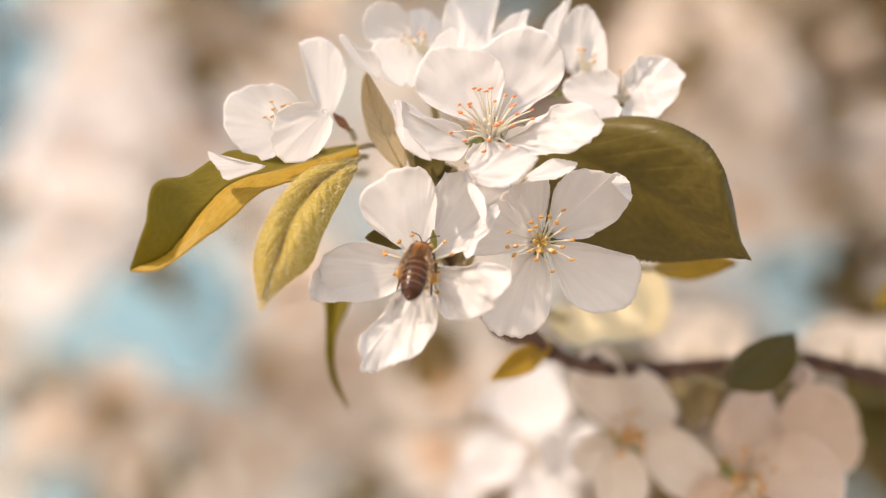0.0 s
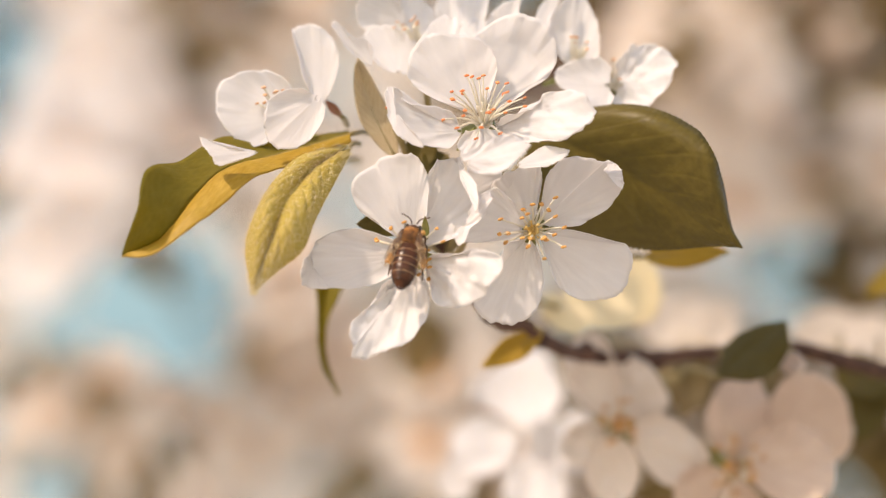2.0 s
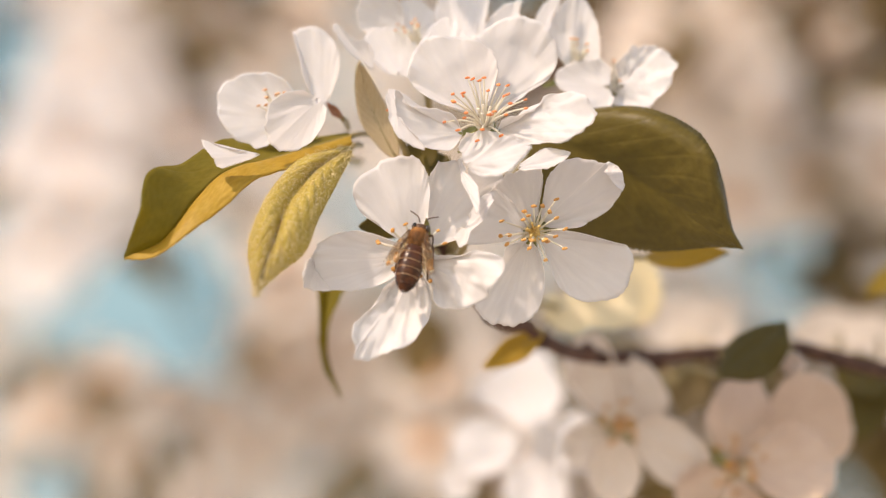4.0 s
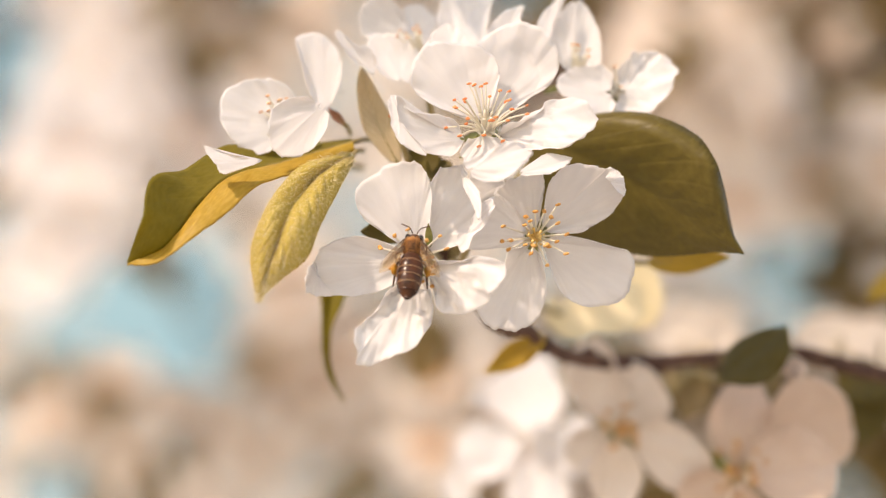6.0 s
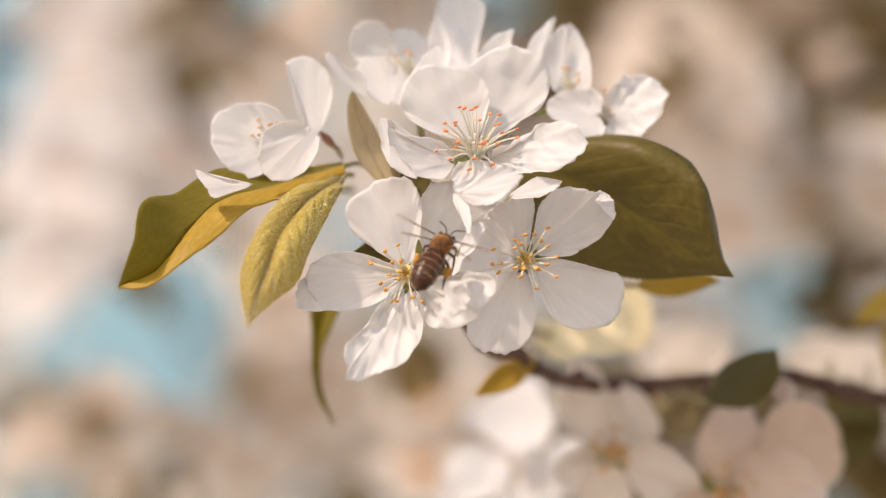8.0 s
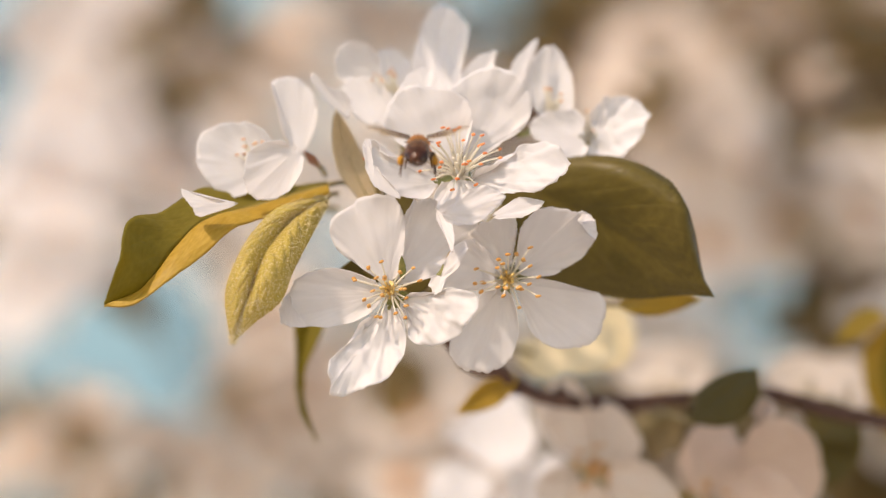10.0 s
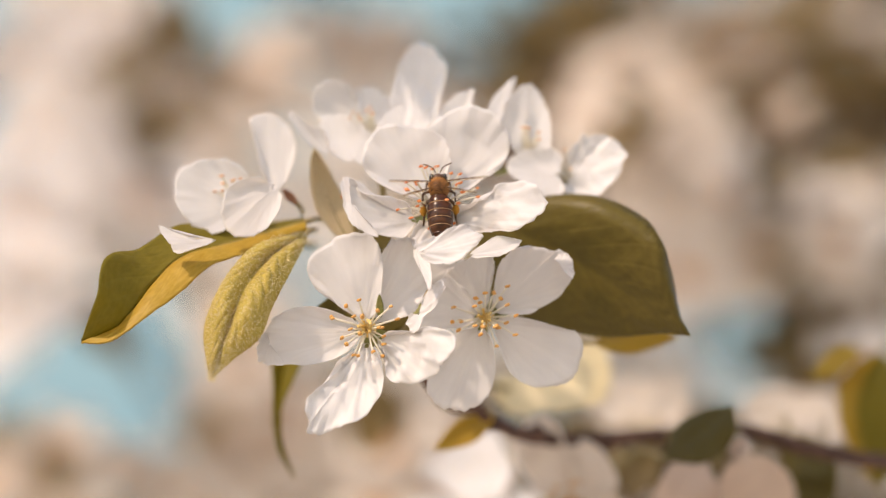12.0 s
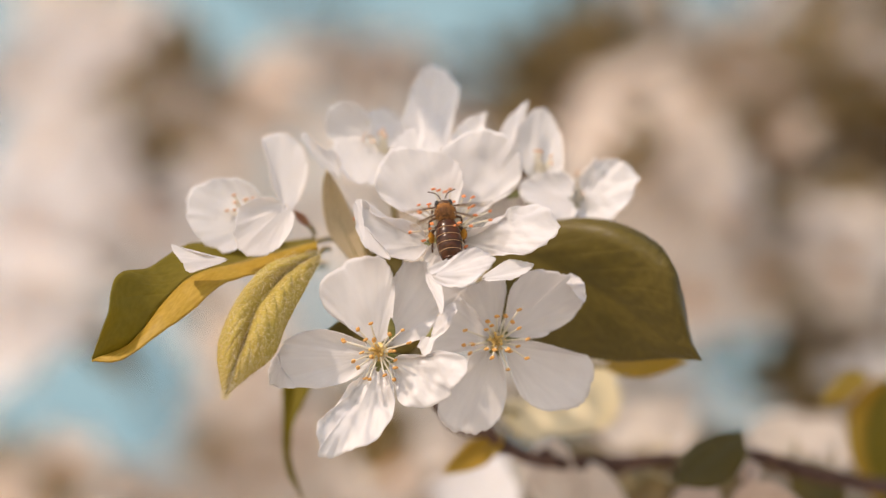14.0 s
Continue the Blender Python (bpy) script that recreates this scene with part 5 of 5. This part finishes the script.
# ---- the bee ----
def bee():
    b = thing("honey_bee", mm(0, 0, 0), "brown banded honey bee with orange pollen baskets on the blossoms", "bee")
    thorax = part("thorax", blob(bmesh.new(), mm(0, 0, 0), (1.6, 1.75, 1.5), None, 20, 14), BEE_LEG, b, "furry golden-brown thorax")
    rnd = random.Random(5)
    fur = bmesh.new()
    for k in range(2600):
        d = Vector((rnd.gauss(0, 1), rnd.gauss(0, 1), rnd.gauss(0, 1))).normalized()
        p0 = Vector((d.x * 1.55, d.y * 1.7, d.z * 1.45))
        tip = p0 + (d + 0.5 * Vector((rnd.uniform(-1, 1), rnd.uniform(-1.4, .6), rnd.uniform(-1, 1)))).normalized() * rnd.uniform(0.3, 0.75)
        s = d.cross(Vector((rnd.random(), rnd.random(), 1))).normalized() * 0.035
        u = d.cross(s).normalized() * 0.035
        q = [fur.verts.new(v) for v in (p0 + s, p0 - 0.5 * s + u, p0 - 0.5 * s - u, tip)]
        for t in ((0, 1, 3), (1, 2, 3), (2, 0, 3)):
            fur.faces.new([q[i] for i in t])
    part("fur", fur, BEE_HAIR, thorax)
    head = part("head", blob(bmesh.new(), mm(0, 2.2, -0.9), (1.45, 0.95, 1.35), None, 18, 12), BEE_LEG, b, "dark brown head")
    for sx in (-1, 1):
        part("eye", blob(bmesh.new(), mm(1.15 * sx, 2.3, -0.7), (0.52, 0.8, 1.1), None, 12, 10), EYE, head)
        line = smooth_line([mm(0.4 * sx, 3.3, -0.5), mm(1.0 * sx, 4.2, -0.1), mm(2.5 * sx, 5.0, -0.3)], 10)
        part("antenna", tube(bmesh.new(), line, [0.11] * 11, 6), BEE_LEG, head)
    abdomen = part("abdomen", blob(bmesh.new(), mm(0, -2.4, -0.2), (0.8, 0.8, 0.8), None, 10, 8), BEE_DARK, b, "glossy dark brown banded abdomen")
    edges = [-1.7, -3.2, -4.7, -6.1, -7.5, -8.8, -9.9]
    fat = [1.55, 2.0, 2.16, 2.14, 1.95, 1.5, 0.5]
    for k in range(6):
        bm = bmesh.new()
        y0, y1 = edges[k] + 0.08, edges[k + 1] - 0.08
        rings = []
        for i in range(6):
            f = i / 5
            r = fat[k] * (1 - f) + fat[k + 1] * f + 0.16 * math.sin(math.pi * min(1, f * 0.75 + 0.1)) - (0.05 if i == 0 else 0)
            y = y0 + (y1 - y0) * f
            drop = -0.25 - 0.02 * (y + 2.2) ** 2 * 0.45
            rings.append([bm.verts.new((r * math.cos(a * math.tau / 22), y, drop + 0.88 * r * math.sin(a * math.tau / 22))) for a in range(22)])
        for r0, r1 in zip(rings, rings[1:]):
            for a in range(22):
                bm.faces.new((r0[a], r0[(a + 1) % 22], r1[(a + 1) % 22], r1[a]))
        bm.faces.new(rings[0])
        bm.faces.new(rings[-1][::-1])
        part("segment", bm, BEE_DARK, abdomen)
        if 0 < k < 5:
            bm = bmesh.new()
            y = y0 - 0.05
            r = fat[k] + 0.1
            drop = -0.25 - 0.02 * (y + 2.2) ** 2 * 0.45
            ring = [[(rr * math.cos(a * math.tau / 26), y + dy, drop + 0.88 * rr * math.sin(a * math.tau / 26)) for a in range(26)]
                    for rr, dy in ((r - 0.1, 0.05), (r + 0.02, 0.03), (r + 0.02, -0.04), (r - 0.02, -0.09))]
            ring = [[bm.verts.new(c) for c in q] for q in ring]
            for r0, r1 in zip(ring, ring[1:]):
                for a in range(26):
                    bm.faces.new((r0[a], r0[(a + 1) % 26], r1[(a + 1) % 26], r1[a]))
            part("hair_band", bm, BEE_BAND, abdomen, "pale hair band")
    for sx in (-1, 1):
        for k, (y, far, back, low) in enumerate(((1.2, 1.9, 2.2, -2.8), (0.1, 2.7, -0.8, -3.2), (-1.2, 2.6, -4.2, -3.0))):
            knee = mm(sx * far, y * 0.6 + back * 0.45, -1.4)
            foot = mm(sx * (far + 0.4), back - 1.2, low - 1.4)
            line = smooth_line([mm(sx * 1.1, y, -1.4), knee, mm(sx * (far + 0.2), back, low), foot], 12)
            rad = [0.2, 0.23, 0.25, 0.26, 0.24, 0.22, 0.2, 0.2, 0.18, 0.15, 0.13, 0.11, 0.09]
            leg = part("leg", tube(bmesh.new(), line, rad if k < 2 else [r * 1.25 for r in rad], 7), BEE_LEG, b)
            if k == 2:
                part("pollen_basket", blob(bmesh.new(), mm(sx * (far + 0.3), back + 0.9, low + 0.9), (0.64, 1.05, 0.85), Euler((0.5, 0, 0)).to_matrix(), 12, 9), POLLEN, leg, "orange pollen load")
    wings = []
    for sx in (-1, 1):
        for name, ln, wd, at in (("forewing", 7.6, 2.25, (1.45 * sx, 0.7, 1.35)), ("hindwing", 5.6, 1.6, (1.45 * sx, -0.5, 1.2))):
            bm = bmesh.new()
            grid = []
            for i in range(15):
                s = i / 14
                lead = 0.25 + 0.1 * math.sin(math.pi * s)
                h = wd * max(math.sin(math.pi * (0.04 + 0.95 * s) ** 1.35), 0.02) ** 0.6
                grid.append([bm.verts.new((sx * ln * s, h * (lead - j / 5), 0.12 * math.sin(3 * s + j))) for j in range(6)])
            for r0, r1 in zip(grid, grid[1:]):
                for j in range(5):
                    bm.faces.new((r0[j], r0[j + 1], r1[j + 1], r1[j]))
            w = part(name, bm, WING, b, "clear brownish wing", thick=0.03)
            bm = bmesh.new()
            for off, end in ((0.26, 0.97), (0.05, 0.8), (-0.2, 0.7)):
                line = [mm(sx * ln * end * u / 8, wd * (off + 0.08 * math.sin(math.pi * u / 8)) * min(1, 0.25 + u / 5), 0.1) for u in range(9)]
                tube(bm, line, [0.09 - 0.007 * u for u in range(9)], 5)
            part("vein", bm, BEE_LEG, w)
            wings.append((w, sx, name, at))
    return b, wings


BEE, WINGS = bee()


def heading(x, y, z, hx, hy, hz):
    ahead = Vector((hx, hy, hz)).normalized()
    back = Vector((0, -1, 0.55))
    back = (back - back.dot(ahead) * ahead).normalized()
    right = ahead.cross(back)
    m = Matrix((right, ahead, back)).transposed().to_4x4()
    return SITE @ Matrix.Translation(Vector((x, y, z)) / 1000) @ m


# the bee's way: seconds, thorax, and the way its head points
BEE_WAY = [
    (0, -11.3, -4.0, -17.9, 0.18, 0.69, 0.70),
    (0.3, -11.5, -4.0, -17.9, 0.17, 0.72, 0.68),
    (0.6, -11.1, -4.0, -18.0, 0.16, 0.70, 0.70),
    (0.9, -11.7, -4.0, -18.1, 0.20, 0.70, 0.69),
    (1.2, -11.5, -4.0, -18.0, 0.15, 0.66, 0.73),
    (1.5, -11.2, -4.0, -17.9, 0.13, 0.67, 0.73),
    (1.8, -11.3, -4.0, -18.1, 0.15, 0.69, 0.71),
    (2.1, -11.6, -4.0, -17.2, 0.18, 0.52, 0.83),
    (2.4, -11.2, -4.0, -17.0, 0.16, 0.51, 0.84),
    (2.7, -11.0, -4.0, -17.0, 0.20, 0.54, 0.82),
    (3.7, -10.6, -4.0, -17.2, 0.25, 0.44, 0.86),
    (4.8, -10.9, -4.0, -17.7, 0.27, 0.43, 0.86),
    (5, -10.3, -4.0, -18.3, 0.37, 0.53, 0.77),
    (5.2, -10.4, -4.0, -18.4, 0.34, 0.57, 0.75),
    (5.4, -11.7, -4.0, -18.8, 0.08, 0.67, 0.74),
    (5.6, -12.2, -4.0, -18.6, 0.10, 0.66, 0.74),
    (5.8, -11.7, -4.0, -18.4, 0.14, 0.63, 0.76),
    (6, -11.8, -4.0, -17.9, 0.10, 0.58, 0.81),
    (6.2, -11.2, -4.0, -17.4, 0.16, 0.63, 0.76),
    (6.4, -10.3, -4.0, -17.0, 0.27, 0.59, 0.76),
    (6.6, -10.8, -4.0, -17.0, 0.19, 0.61, 0.77),
    (6.8, -12.7, -4.0, -16.8, -0.01, 0.52, 0.85),
    (7, -12.7, -8.0, -14.5, -0.02, 0.22, 0.98),
    (7.1, -11.9, -9.0, -13.3, 0.13, 0.20, 0.97),
    (7.2, -11.2, -10.0, -13.0, 0.23, 0.41, 0.88),
    (7.3, -9.8, -11.0, -11.8, 0.29, 0.38, 0.88),
    (7.4, -9.4, -12.0, -11.5, 0.34, 0.54, 0.77),
    (7.5, -8.6, -12.0, -10.7, 0.39, 0.56, 0.73),
    (7.6, -8.4, -12.0, -10.4, 0.27, 0.72, 0.64),
    (7.7, -7.9, -11.0, -10.4, 0.19, 0.69, 0.70),
    (7.8, -7.1, -10.0, -10.5, 0.21, 0.60, 0.77),
    (8, -5.1, -9.0, -13.5, 0.41, 0.60, 0.68),
    (8.2, -5.3, -9.0, -14.1, 0.33, 0.35, 0.87),
    (8.6, -4.8, -12.0, -12.0, 0.29, 0.51, 0.81),
    (9.2, -5.1, -22.0, -3.3, 0.16, 0.85, 0.50),
    (9.8, -6.1, -18.0, 5.4, 0.00, 0.98, 0.19),
    (10.3, -5.1, -12.0, 8.1, 0.02, 0.98, 0.20),
    (10.4, -5.9, -12.0, 8.6, 0.02, 0.98, 0.20),
    (10.5, -5.6, -11.0, 8.9, 0.02, 0.98, 0.20),
    (10.6, -3.7, -10.0, 9.7, 0.00, 0.97, 0.23),
    (10.7, -2.8, -10.0, 10.0, -0.01, 0.96, 0.29),
    (10.8, -1.2, -9.0, 9.6, 0.00, 0.96, 0.27),
    (10.9, 0.3, -8.0, 9.2, 0.00, 0.97, 0.24),
    (11, 1.5, -8.0, 9.2, 0.00, 0.97, 0.25),
    (11.1, 1.0, -7.0, 8.6, -0.08, 0.96, 0.26),
    (11.2, -0.0, -6.0, 8.4, -0.12, 0.95, 0.28),
    (11.3, 0.2, -5.0, 7.7, -0.04, 0.91, 0.40),
    (11.4, 0.3, 1.5, 6.3, -0.07, 0.66, 0.75),
    (11.5, 1.1, 2.2, 5.7, -0.06, 0.51, 0.86),
    (11.6, 1.6, 2.2, 6.0, -0.05, 0.44, 0.90),
    (11.8, 1.6, 2.2, 6.5, -0.17, 0.44, 0.88),
    (12, 1.5, 2.2, 6.7, -0.04, 0.42, 0.91),
    (12.2, 0.9, 2.2, 6.6, -0.08, 0.44, 0.89),
    (12.4, 0.9, 2.2, 6.3, -0.13, 0.46, 0.88),
    (12.6, 0.9, 2.2, 5.6, -0.12, 0.49, 0.86),
    (12.8, 0.9, 2.2, 5.9, -0.08, 0.47, 0.88),
    (13, 0.8, 2.2, 5.8, -0.04, 0.48, 0.87),
    (13.2, 1.0, 2.2, 6.1, -0.05, 0.48, 0.88),
    (13.4, 0.5, 2.2, 6.3, -0.04, 0.45, 0.89),
    (13.6, 0.3, 2.2, 5.7, -0.09, 0.46, 0.88),
    (13.8, 0.3, 2.2, 5.9, -0.09, 0.48, 0.87),
    (14, 0.4, 2.2, 6.2, -0.13, 0.46, 0.88),
]


def motions():
    walk(BEE, [(r[0], heading(*r[1:])) for r in BEE_WAY])
    # the visited blossom springs up when the bee leaves it
    rest = first.matrix_basis.copy()
    walk(first, [(t, Matrix.Translation((SITE.to_3x3() @ Vector((0.3, 0, z))) / 1000 * 1.0) @ rest)
                 for t, z in ((0, -1.6), (6.5, -1.6), (6.8, -1.1), (7.0, -0.6), (7.3, -0.1), (7.6, -0.3), (8.2, -0.2), (9.5, 0.2), (12, 0.2), (14, 0))])
    # the outer leaves and the blossom beside them sway a little
    for ob, x, z in ((young, -0.45, -0.75), (folded, 0.3, -0.5), (beside, 0.0, -0.5)):
        rest = ob.matrix_basis.copy()
        walk(ob, [(t, Matrix.Translation((SITE.to_3x3() @ Vector((x * f, 0, z * f))) / 1000) @ rest)
                  for t, f in ((0, 1), (2.5, 0.9), (5, 0.7), (8, 1.1), (11, 1), (12.5, 0.5), (14, 0))])
    for w, sx, name, at in WINGS:
        fore = name == "forewing"
        x, y, z = (v / 1000 for v in at)
        rest_turn = -80 if fore else -74
        rows = [(t, pose(x, y, z, 0, sx * 8, sx * (rest_turn + d))) for t, d in ((0, 0), (1.5, 2), (2.7, 8), (4.8, 14), (5.4, 20), (6.2, 20), (6.5, 22), (6.8, 22))]
        # in flight the wings are twisted edge-on to the camera; level while the bee flies away from it
        for k in range(213):
            t = 6.9 + k / 30
            edge = max(-60, -600 * (t - 6.87)) if t < 8.4 else 70 * (t - 8.4) / 0.8 - 60 if t < 9.2 else 10 if t < 11.1 else max(-58, 10 - 250 * (t - 11.1))
            rows.append((t, pose(x, y, z, edge, sx * (-16 if k % 2 else 14), sx * ((-8 if fore else -26) + (6 if k % 2 else -6)))))
        rows.append((14.0, pose(x, y, z, -46, 0, sx * (-4 if fore else -22))))
        walk(w, rows)


motions()
